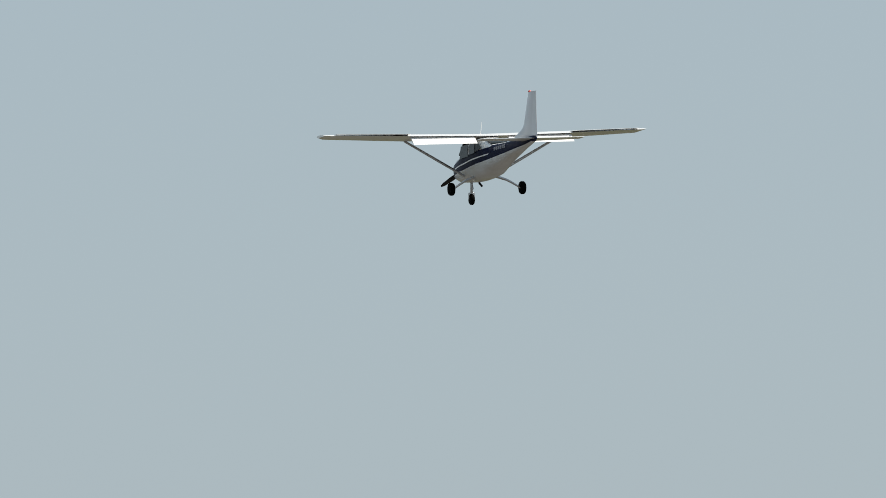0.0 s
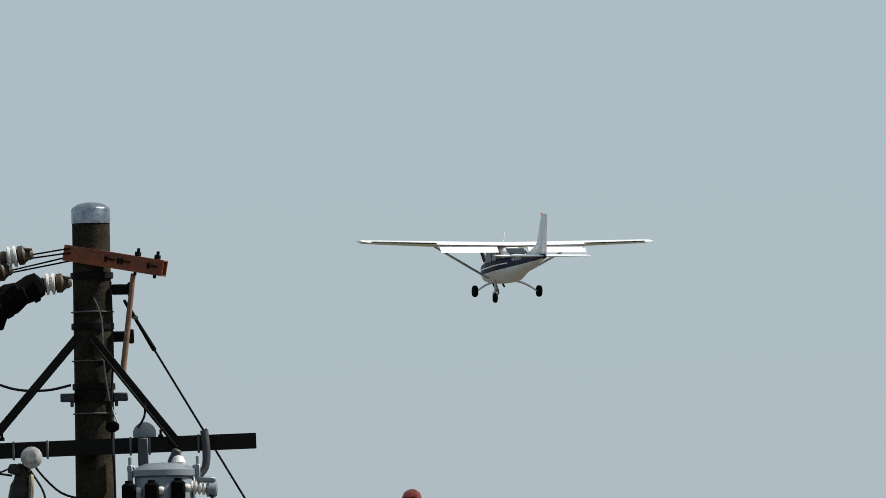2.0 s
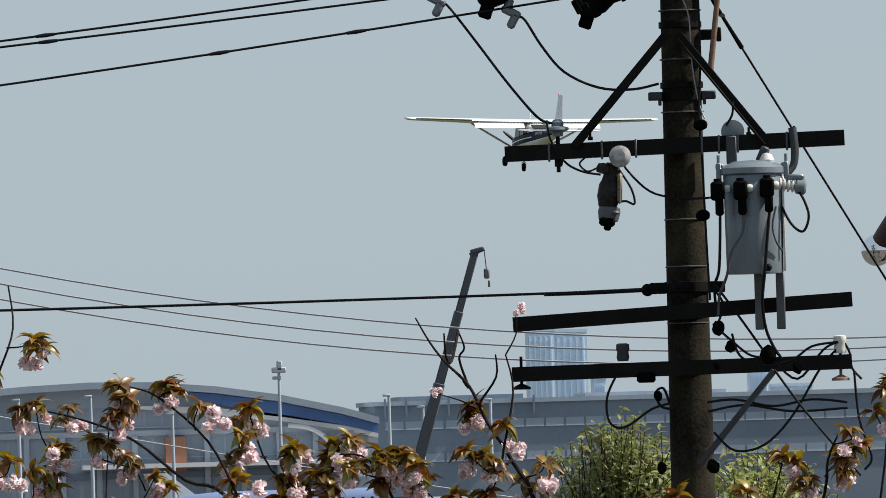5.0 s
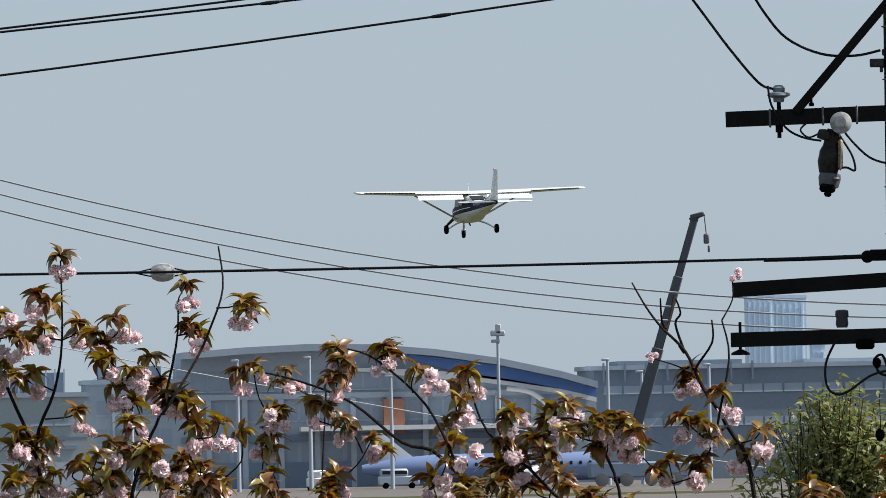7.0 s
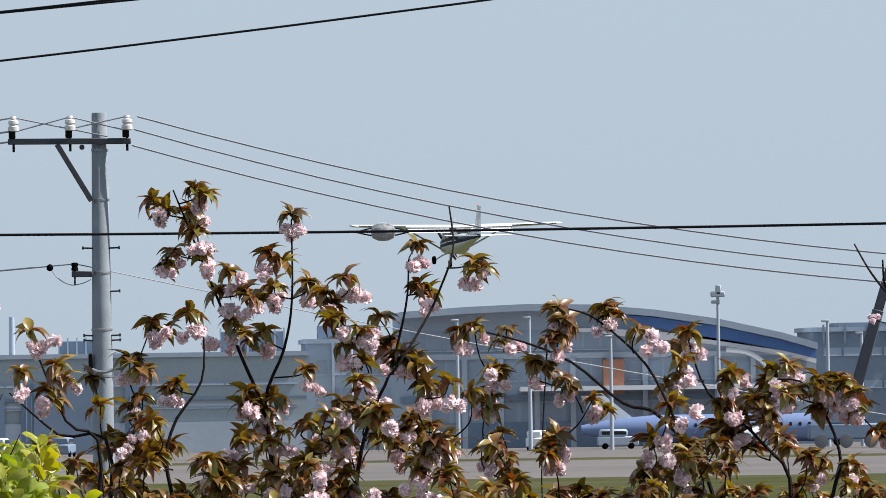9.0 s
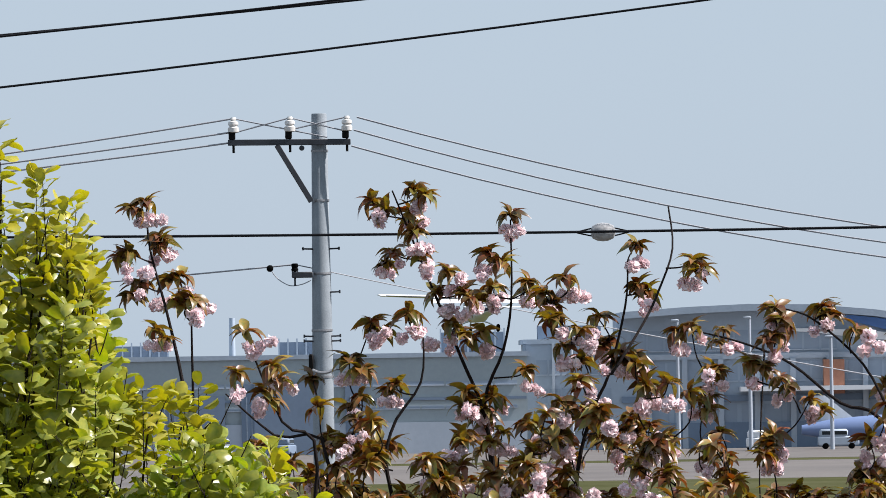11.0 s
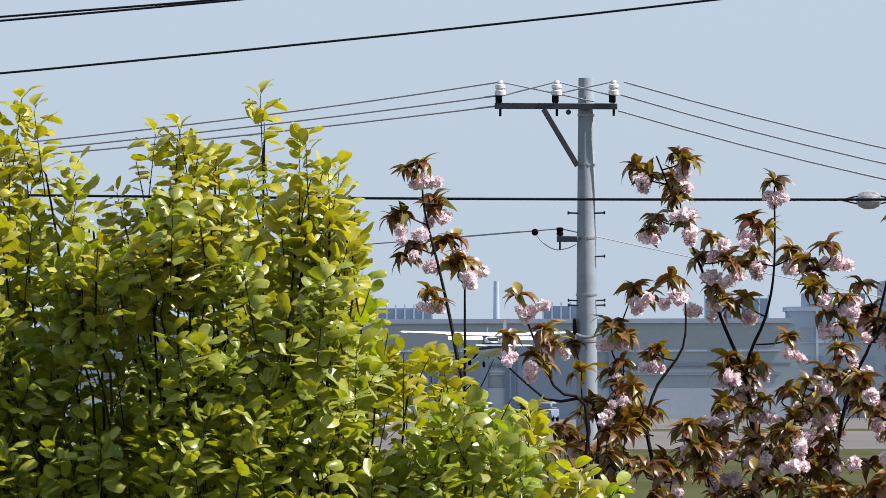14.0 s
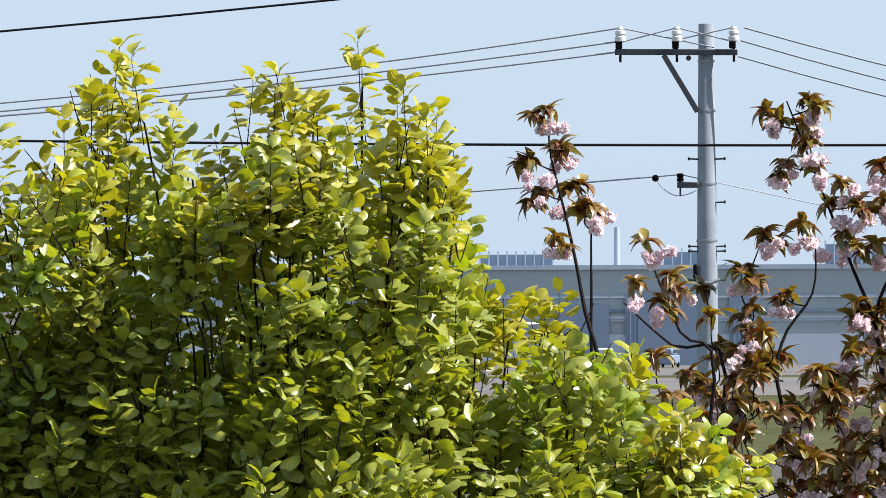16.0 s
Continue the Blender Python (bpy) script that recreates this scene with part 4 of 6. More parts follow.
# ---- the lamp pole ----
def lamp_pole():
    p = thing("lamp_pole", "dark concrete pole with a perforated steel arm and two globe lamps", "lamp pole", on_bearing(5.194, 62.0))
    k = 62.0 / 60.0

    def q(x, z, y=0.0):
        return Vector((x * k, y, 7.2 + (z - 7.2) * k))
    bm = new_bm()
    lathe(bm, [(0.13, 0), (0.088, q(0, 7.69).z), (0.08, q(0, 7.705).z)], Matrix.Translation((q(1.46, 0).x, 0, 0)), 28)
    part("shaft", bm, CONCRETE_OLD, p)
    bm = new_bm()
    c = q(1.482, 7.716, -0.11)
    for z in (-0.018, 0.018):
        box(bm, (0.62, 0.035, 0.006), Matrix.Translation(c + Vector((0, 0, z))))
    for i in range(13):
        box(bm, (0.036, 0.035, 0.034), Matrix.Translation(c + Vector((-0.30 + 0.05 * i, 0, 0))))
    part("perforated_arm", bm, STEEL_DARK, p)
    for a, b in (((1.24, 7.70), (1.38, 7.55)), ((1.72, 7.70), (1.57, 7.60))):
        bm = new_bm()
        rod(bm, q(*a, -0.1), q(*b, -0.09), 0.012)
        part("arm_brace", bm, STEEL_DARK, p)
    for (x0, z0), (x1, z1), (gx, gz), (tx, tz), red in (((1.153, 8.25), (1.262, 7.60), (1.022, 8.141), (1.118, 8.30), False),
                                                        ((1.683, 8.31), (1.755, 7.60), (1.718, 8.30), (1.680, 8.43), True)):
        bm = new_bm()
        rod(bm, q(x0, z0, -0.14), q(x1, z1, -0.14), 0.0135, 0.016)
        stem = part("lamp_stem", bm, STEEL_DARK, p)
        bm = new_bm()
        bmesh.ops.create_uvsphere(bm, u_segments=28, v_segments=18, radius=0.087, matrix=Matrix.Translation(q(gx, gz, -0.05)))
        part("globe", bm, MIRROR, p, "silvered mirror globe")
        bm = new_bm()
        a, b = q(gx, gz, -0.07), q(tx, tz, -0.16 if red else -0.10)
        m, length = frame_of(a, b)
        lathe(bm, [(0.058, 0.03), (0.056, length * 0.6), (0.052, length), (0.046, length + 0.004)], m, 24)
        part("housing", bm, LAMP_RED if red else LAMP_SHADED, p, "red lamp housing" if red else "red lamp housing in a darker, shaded colour")
        bm = new_bm()
        lathe(bm, [(0.044, length + 0.004), (0.040, length + 0.02), (0.02, length + 0.028), (0, length + 0.03)], m, 20)
        part("end_cap", bm, LAMP_RED if red else STEEL_GREY, p)
    bm = new_bm()
    tube(bm, [q(1.755, 7.62, -0.14), q(1.75, 7.56, -0.14), q(1.70, 7.51, -0.13), q(1.58, 7.49, -0.10)], 0.018, 8)
    part("stem_bend", bm, STEEL_DARK, p)
    bm = new_bm()
    lathe(bm, [(0.0, -0.06), (0.05, -0.055), (0.065, -0.02), (0.065, 0.04), (0.05, 0.06), (0, 0.065)], Matrix.Translation(q(1.56, 7.47, -0.14)), 18)
    part("ballast_drum", bm, BLACK, p, "small black ballast drum")
    for pts in ([(1.22, 7.68), (1.28, 7.62), (1.36, 7.58), (1.42, 7.60)], [(1.50, 7.55), (1.60, 7.50), (1.72, 7.51), (1.85, 7.46)], [(1.36, 7.45), (1.45, 7.50), (1.52, 7.44), (1.60, 7.47)]):
        bm = new_bm()
        tube(bm, [q(x, z, -0.12) for x, z in pts], 0.007, 6)
        part("slack_cable", bm, CABLE, p)
    bm = new_bm()
    rod(bm, q(1.46, 7.70), q(1.455, 7.975), 0.004, 0.002, 5)
    part("aerial", bm, STEEL_GREY, p)


lamp_pole()
for z, z2 in ((7.722, 8.47), (7.70, 8.46)):
    line_wire("service_line", "thin dark service line", from_near(1.50, 1.9, z), from_near(9.5, 4, z2), 0.22, 0.0055, group="service lines")


# ---- the pale pole by the airfield ----
def pale_pole():
    p = thing("concrete_pole", "pale round concrete pole with a three-insulator crossarm", "utility pole", on_bearing(0.0, 141.0))
    bm = new_bm()
    lathe(bm, [(0.165, 0), (0.128, 7.5), (0.095, 10.49), (0.090, 10.50)], Matrix(), 32)
    part("shaft", bm, CONCRETE, p)
    bm = new_bm()
    box(bm, (1.53, 0.075, 0.075), Matrix.Translation((-0.375, -0.14, 10.145)) @ Matrix.Rotation(radians(0.4), 4, "Y"), 0.006)
    part("crossarm", bm, STEEL_SLATE, p)
    bm = new_bm()
    m, length = frame_of((-0.53, -0.16, 10.11), (-0.11, -0.13, 9.40))
    box(bm, (0.065, 0.065, length), m @ Matrix.Translation((0, 0, length / 2)), 0.004)
    part("arm_brace", bm, STEEL_SLATE, p)
    for x in (-1.07, -0.365, 0.345):
        bm = new_bm()
        box(bm, (0.085, 0.09, 0.10), Matrix.Translation((x - 0.018, -0.14, 10.235)), 0.012)
        rod(bm, (x, -0.14, 10.02), (x, -0.14, 10.25), 0.016)
        part("insulator_base", bm, STEEL_DARK, p)
        bm = new_bm()
        lathe(bm, [(0.05, 0), (0.068, 0.01), (0.07, 0.06), (0.05, 0.075), (0.052, 0.085), (0.066, 0.10), (0.062, 0.135), (0.03, 0.15), (0.042, 0.165), (0.03, 0.19)],
              Matrix.Translation((x, -0.14, 10.275)), 22)
        part("insulator", bm, CERAMIC, p, "white porcelain line insulator")
    for z in (10.02, 9.40, 8.49, 7.78, 7.20):
        band(p, z, np.interp(z, [7.5, 10.5], [0.128, 0.095]) + 0.002, 0.03, ears=False, material=STEEL_GREY)
    for i, z in enumerate((8.81, 8.81, 8.27, 7.72, 7.66, 7.30)):
        s = 1 if i % 2 else -1
        for s in (-1, 1) if i != 2 else (1,):
            bm = new_bm()
            rod(bm, (s * 0.10, -0.05, z), (s * 0.235, -0.05, z + 0.005), 0.011)
            rod(bm, (s * 0.225, -0.05, z - 0.015), (s * 0.225, -0.05, z + 0.025), 0.011)
            part("climbing_step", bm, STEEL_SLATE, p)
    bm = new_bm()
    box(bm, (0.26, 0.08, 0.075), Matrix.Translation((-0.24, -0.12, 8.49)), 0.008)
    rod(bm, (-0.33, -0.12, 8.35), (-0.33, -0.12, 8.53), 0.012)
    bracket = part("side_bracket", bm, STEEL_SLATE, p)
    bm = new_bm()
    lathe(bm, [(0.04, 0), (0.045, 0.03), (0.035, 0.05), (0.045, 0.07), (0.04, 0.10), (0.02, 0.105)], Matrix.Translation((-0.33, -0.12, 8.53)), 14)
    part("spool_insulator", bm, BLACK, p)
    wire_part(p, [(-0.64, -0.12, 8.58), (-0.55, -0.12, 8.45), (-0.40, -0.12, 8.36), (-0.25, -0.12, 8.37), (-0.13, -0.1, 8.42)], 0.006, "tap_loop", CABLE_FAR)
    bm = new_bm()
    bmesh.ops.create_icosphere(bm, subdivisions=2, radius=0.045, matrix=Matrix.Translation((-0.64, -0.12, 8.575)))
    part("clamp_lump", bm, BLACK, p)
    bm = new_bm()
    lathe(bm, [(0.022, -0.006), (0.034, 0.0), (0.022, 0.006)], Matrix.Translation((-0.22, -0.15, 10.07)) @ Matrix.Rotation(radians(90), 4, "X"), 12)
    part("ring", bm, STEEL_SLATE, p)
    # a small junction box low on the shaft
    bm = new_bm()
    box(bm, (0.06, 0.07, 0.20), Matrix.Translation((-0.145, -0.10, 7.40)), 0.015)
    part("junction_box", bm, STEEL_DARK, p)
    bm = new_bm()
    tube(bm, [(-0.13, -0.16, 7.30), (-0.05, -0.18, 7.27), (0.05, -0.18, 7.27), (0.16, -0.16, 7.31)], 0.02, 8)
    part("cable_collar", bm, STEEL_GREY, p)


pale_pole()


def far_line(a, b, drop, r=0.0115):
    line_wire("distant_line", "thin grey overhead line on the pale pole", a, b, drop, r, CABLE_FAR, "pale pole lines", 36)


Y = 140.86
for a, b, drop in (((0.471, Y, 10.446), (28.0, Y, 9.990), 1.877), ((0.430, Y, 10.286), (28.0, Y, 10.177), 2.031), ((0.400, Y, 10.088), (28.0, Y, 10.064), 2.035),
                   ((-1.07, Y, 10.45), (-24.0, Y, 9.35), 0.592), ((-1.09, Y, 10.28), (-24.0, Y, 8.85), 0.394), ((-1.10, Y, 10.15), (-24.0, Y, 8.93), 0.393)):
    far_line(a, b, drop)
far_line((-1.07, 140.86, 10.45), (0.10, 140.86, 10.20), 0.0, 0.009)
far_line((-0.365, 140.86, 10.45), (0.345, 140.86, 10.27), 0.0, 0.009)
far_line((-1.07, 140.86, 10.27), (-0.365, 140.86, 10.45), 0.0, 0.009)
far_line((-0.365, 140.86, 10.30), (0.345, 140.86, 10.45), 0.0, 0.009)
far_line((-0.33, 140.88, 8.62), (-24.0, 143.0, 8.05), 0.35, 0.010)
line_wire("service_line", "thin grey service line dropping from the pale pole", (-0.33, 140.88, 8.62), (20.0, 160.0, 5.2), 0.25, 0.007, CABLE_FAR, "pale pole lines")


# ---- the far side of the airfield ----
# cladding, roof and glass colours hold the distance haze: paler, bluer, low contrast
WALL_GREY = mat("hazed_grey_cladding", (0.34, 0.40, 0.47), 0.8, other=(0.30, 0.355, 0.42), scale=0.15, amount=0.6, fine=2)
WALL_PALE = mat("hazed_pale_cladding", (0.42, 0.47, 0.53), 0.7, other=(0.36, 0.41, 0.47), scale=0.12, amount=0.6, fine=2)
WALL_BLUE = mat("hazed_slate_blue_cladding", (0.165, 0.22, 0.30), 0.7, other=(0.14, 0.19, 0.26), scale=0.2, amount=0.6, fine=2)
ROOF_GREY = mat("hazed_metal_roof", (0.35, 0.41, 0.48), 0.7, 0.0, other=(0.26, 0.32, 0.38), scale=0.2, amount=0.5, fine=2)
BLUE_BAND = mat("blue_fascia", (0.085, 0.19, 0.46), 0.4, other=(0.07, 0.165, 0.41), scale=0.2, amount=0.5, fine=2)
GLASS_BLUE = mat("hazed_facade_glass", (0.24, 0.295, 0.365), 0.4, other=(0.28, 0.335, 0.405), scale=0.2, amount=0.6, fine=1)
WHITE_PAINT = mat("white_paint", (0.74, 0.75, 0.76), 0.5, other=(0.65, 0.66, 0.67), scale=0.5, amount=0.4, fine=3)
BRICK_RED = mat("orange_brown_cladding", (0.34, 0.16, 0.10), 0.8, other=(0.26, 0.12, 0.075), scale=0.6, amount=0.6, fine=3)
POST_GREY = mat("pale_post_paint", (0.34, 0.385, 0.44), 0.7, amount=0.4)
# tower walls coloured nearly as the sky, in place of haze
TOWER_GLASS = mat("haze_pale_tower_cladding", (0.62, 0.76, 0.91), 0.6, other=(0.59, 0.73, 0.88), scale=0.05, amount=0.5, fine=0.6)


FOOT, NEARER = -1.27, 0.85          # the far buildings stand on the apron's far edge


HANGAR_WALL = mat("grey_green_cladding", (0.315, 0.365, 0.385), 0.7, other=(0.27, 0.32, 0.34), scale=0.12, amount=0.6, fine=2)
# slate wall colour with distance haze mixed in
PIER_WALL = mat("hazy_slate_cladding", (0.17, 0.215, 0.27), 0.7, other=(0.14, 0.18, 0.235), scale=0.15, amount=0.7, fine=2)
# piers take the same haze-pale blue, so they barely stand out
TOWER_PIER = mat("haze_pale_tower_pier", (0.64, 0.77, 0.91), 0.6, other=(0.62, 0.75, 0.89), scale=0.05, amount=0.5, fine=0.6)


def slab(parent, name, x0, x1, y0, y1, z0, z1, material, bevel=0.0, label=""):
    bm = new_bm()
    z0 = z0 or FOOT
    box(bm, (x1 - x0, y1 - y0, z1 - z0), Matrix.Translation(((x0 + x1) / 2, (y0 + y1) / 2, (z0 + z1) / 2)), bevel)
    return part(name, bm, material, parent, label, smooth=False)


def windows(parent, x0, x1, y, z0, z1, count, gap=0.25):
    step = (x1 - x0) / count
    for i in range(count):
        a, b = x0 + i * step + gap / 2, x0 + (i + 1) * step - gap / 2
        win = slab(parent, "window", a, b, y - 0.06, y + 0.06, z0, z1, GLASS_BLUE)
        slab(win, "sill", a - 0.05, b + 0.05, y - 0.16, y - 0.06, z0 - 0.14, z0, WALL_PALE)


def far_pose(y):
    return Matrix.Translation((0, y * NEARER, 7.2 * (1 - NEARER))) @ Matrix.Scale(NEARER, 4)


def terminal():
    t = thing("airport_terminal", "grey airport terminal with a curved roof and a blue fascia", "terminal building", far_pose(1250))
    xs = [33.0, 40, 47, 54, 61, 68, 75, 79]
    zs = [13.2, 13.65, 13.9, 13.75, 13.1, 12.0, 10.4, 9.2]
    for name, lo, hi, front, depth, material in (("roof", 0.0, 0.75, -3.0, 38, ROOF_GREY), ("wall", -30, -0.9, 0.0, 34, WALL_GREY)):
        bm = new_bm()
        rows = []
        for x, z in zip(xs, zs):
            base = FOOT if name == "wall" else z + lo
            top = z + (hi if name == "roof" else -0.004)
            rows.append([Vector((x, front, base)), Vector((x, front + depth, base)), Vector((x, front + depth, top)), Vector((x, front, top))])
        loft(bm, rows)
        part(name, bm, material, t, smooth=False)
    # blue fascia tapering along the eaves, with a pale soffit under it
    for name, off, deep, x_from, material in (("blue_fascia", -0.1, 1.7, 58.0, BLUE_BAND), ("soffit_band", -1.9, 0.9, 52.0, WHITE_PAINT)):
        bm = new_bm()
        rows = []
        for x in np.linspace(x_from, 79, 12):
            z = np.interp(x, xs, zs)
            k = np.interp(x, [x_from, x_from + 8, 79], [0.35, 1.0, 0.55])
            top = z + off * np.interp(x, [x_from, 79], [1, 0.55])
            rows.append([Vector((x, -0.5, top - deep * k)), Vector((x, -0.1, top - deep * k)), Vector((x, -0.1, top)), Vector((x, -0.5, top))])
        loft(bm, rows)
        part(name, bm, material, t, smooth=False)
    windows(t, 34, 57, 0, 9.6, 11.8, 12)
    windows(t, 34, 78, 0, 6.2, 8.3, 22)
    windows(t, 36, 76, 0, 1.2, 3.6, 16, 0.5)
    slab(t, "canopy", 46, 74, -5.0, -0.1, 5.0, 5.5, WHITE_PAINT)
    slab(t, "floor_band", 33, 79, -0.35, -0.1, 8.6, 9.2, WALL_PALE)
    slab(t, "floor_band", 33, 79, -0.35, -0.1, 3.9, 4.6, WALL_BLUE)
    slab(t, "plinth", 33, 79, -0.5, -0.1, 0, 1.6, WALL_BLUE)
    slab(t, "stair_tower", 55.3, 57.6, -2.4, -0.1, 4.6, 8.4, BRICK_RED, label="orange-brown stair box")
    # white arched rib
    bm = new_bm()
    tube(bm, [(69.0, -1.2, 9.3), (71.5, -1.2, 8.9), (73.5, -1.2, 7.4), (74.5, -1.2, 5.0), (74.7, -1.2, 2.0)], 0.28, 8)
    part("arched_rib", bm, WHITE_PAINT, t)
    for x in np.linspace(36, 76, 11):
        slab(t, "pier", x - 0.3, x + 0.3, -0.55, -0.36, 0, 8.6, WALL_PALE)


def low_block(name, label, x0, x1, y, height, material, roof, rows, bays, depth=30, pipes=True):
    b = thing(name, label, "airport building", far_pose(y))
    slab(b, "wall", x0, x1, 0, depth, 0, height, material)
    slab(b, "parapet", x0 - 0.3, x1 + 0.3, -0.3, depth + 0.3, height, height + 0.5, roof)
    for z0, z1 in rows:
        windows(b, x0 + 1, x1 - 1, 0, z0, z1, bays)
    for k in range(int((x1 - x0) / 6) if pipes else 0):
        x = x0 + 3 + 6 * k
        slab(b, "downpipe", x - 0.15, x + 0.15, -0.35, -0.10, 0, height, WALL_PALE)
    return b


def far_side():
    terminal()
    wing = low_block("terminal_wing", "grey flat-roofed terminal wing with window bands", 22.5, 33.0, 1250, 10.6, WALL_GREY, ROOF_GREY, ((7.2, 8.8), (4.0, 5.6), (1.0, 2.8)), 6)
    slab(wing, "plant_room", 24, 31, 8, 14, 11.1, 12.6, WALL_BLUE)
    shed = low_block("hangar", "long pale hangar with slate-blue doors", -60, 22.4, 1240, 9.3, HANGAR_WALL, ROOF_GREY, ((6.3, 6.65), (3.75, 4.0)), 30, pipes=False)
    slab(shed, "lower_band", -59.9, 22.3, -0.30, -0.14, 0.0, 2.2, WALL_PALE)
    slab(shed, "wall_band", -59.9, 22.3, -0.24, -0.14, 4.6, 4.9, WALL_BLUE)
    for x in (-18.0, -9.0, -6.6, 2.4):
        door = slab(shed, "hangar_door", x, x + 7.2 if x < -10 else x + 2.2, -0.55, -0.30, 0.0, 6.6 if x > -10 else 5.4, WALL_BLUE, label="slate-blue sliding door")
        for k in range(1, 4):
            slab(door, "door_rib", x + k * 0.55, x + k * 0.55 + 0.08, -0.62, -0.55, 0.1, 5.2, WALL_GREY)
    slab(shed, "hangar_door", -7.6, 0.0, -0.65, -0.32, 0.0, 6.8, WALL_BLUE, label="slate-blue sliding door")
    for x, w, h in ((13.0, 7.0, 2.2), (-4.8, 5.0, 1.4), (-25, 8, 1.2)):
        slab(shed, "roof_plant", x, x + w, 4, 9, 9.8, 9.8 + h, WALL_BLUE)
        for k in range(int(w) + 1):
            slab(shed, "roof_rail", x + k - 0.08, x + k + 0.08, 3.6, 3.8, 9.8, 10.2 + h, WALL_GREY)
    bm = new_bm()
    rod(bm, (-10.0, 12, 9.8), (-10.0, 12, 14.0), 0.35, 0.30)
    part("flue", bm, WALL_GREY, shed)
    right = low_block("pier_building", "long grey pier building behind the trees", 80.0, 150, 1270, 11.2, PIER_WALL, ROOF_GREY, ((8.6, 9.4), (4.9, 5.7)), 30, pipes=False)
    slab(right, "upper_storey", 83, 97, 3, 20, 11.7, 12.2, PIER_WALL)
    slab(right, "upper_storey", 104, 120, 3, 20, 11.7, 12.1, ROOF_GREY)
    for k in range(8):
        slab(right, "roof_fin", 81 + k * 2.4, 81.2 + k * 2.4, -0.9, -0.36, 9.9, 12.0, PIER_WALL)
    # floodlight and lamp posts on the apron
    for u, top, head in ((628, 92, False), (756, 95, False), (900, 60, False), (1091, 132, True), (1285, 82, False), (1345, 60, False), (440, 85, False), (1465, 70, False)):
        d = 1020.0
        k = d / 20000
        post = thing("light_post", "tall pale lighting post on the apron" if not head else "tall floodlight mast on the apron", "lamp post",
                     pose(u * k, d, 0), group="apron posts")
        bm = new_bm()
        rod(bm, (0, 0, 0), (0, 0, 7.2 + top * k), 0.20, 0.13, 10)
        part("post", bm, POST_GREY, post)
        bm = new_bm()
        if head:
            box(bm, (1.3, 0.5, 0.5), Matrix.Translation((0, 0, 7.2 + top * k)), 0.08)
            box(bm, (0.5, 0.5, 0.9), Matrix.Translation((0.05, 0, 7.6 + top * k)), 0.08)
            box(bm, (0.8, 0.4, 0.3), Matrix.Translation((-0.2, 0, 6.5 + top * k)), 0.05)
        else:
            box(bm, (0.7, 0.4, 0.22), Matrix.Translation((-0.2, 0, 7.2 + top * k)), 0.05)
        part("lamp_head", bm, POST_GREY, post)
    # pale towers far beyond, the haze before them put into their colour
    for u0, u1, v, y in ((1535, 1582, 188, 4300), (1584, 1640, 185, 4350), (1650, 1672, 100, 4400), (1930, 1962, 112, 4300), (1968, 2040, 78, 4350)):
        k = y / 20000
        tower = thing("distant_tower", "pale blue-grey high-rise tower far off, haze in its colour", "tower block", pose(u0 * k, y, 0), group="distant towers")
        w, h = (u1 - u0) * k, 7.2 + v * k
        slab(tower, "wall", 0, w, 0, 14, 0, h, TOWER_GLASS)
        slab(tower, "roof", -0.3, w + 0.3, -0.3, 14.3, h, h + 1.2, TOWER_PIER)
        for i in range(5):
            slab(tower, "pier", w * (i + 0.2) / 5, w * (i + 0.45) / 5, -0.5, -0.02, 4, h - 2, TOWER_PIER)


# tyre black lifted to grey, standing for the haze in between
TYRE_HAZED = mat("hazed_tyre", (0.13, 0.14, 0.15), 0.9, amount=0.4)
BOOM = mat("slate_boom_paint", (0.035, 0.045, 0.06), 0.7, other=(0.028, 0.035, 0.048), scale=1, amount=0.5, fine=4)


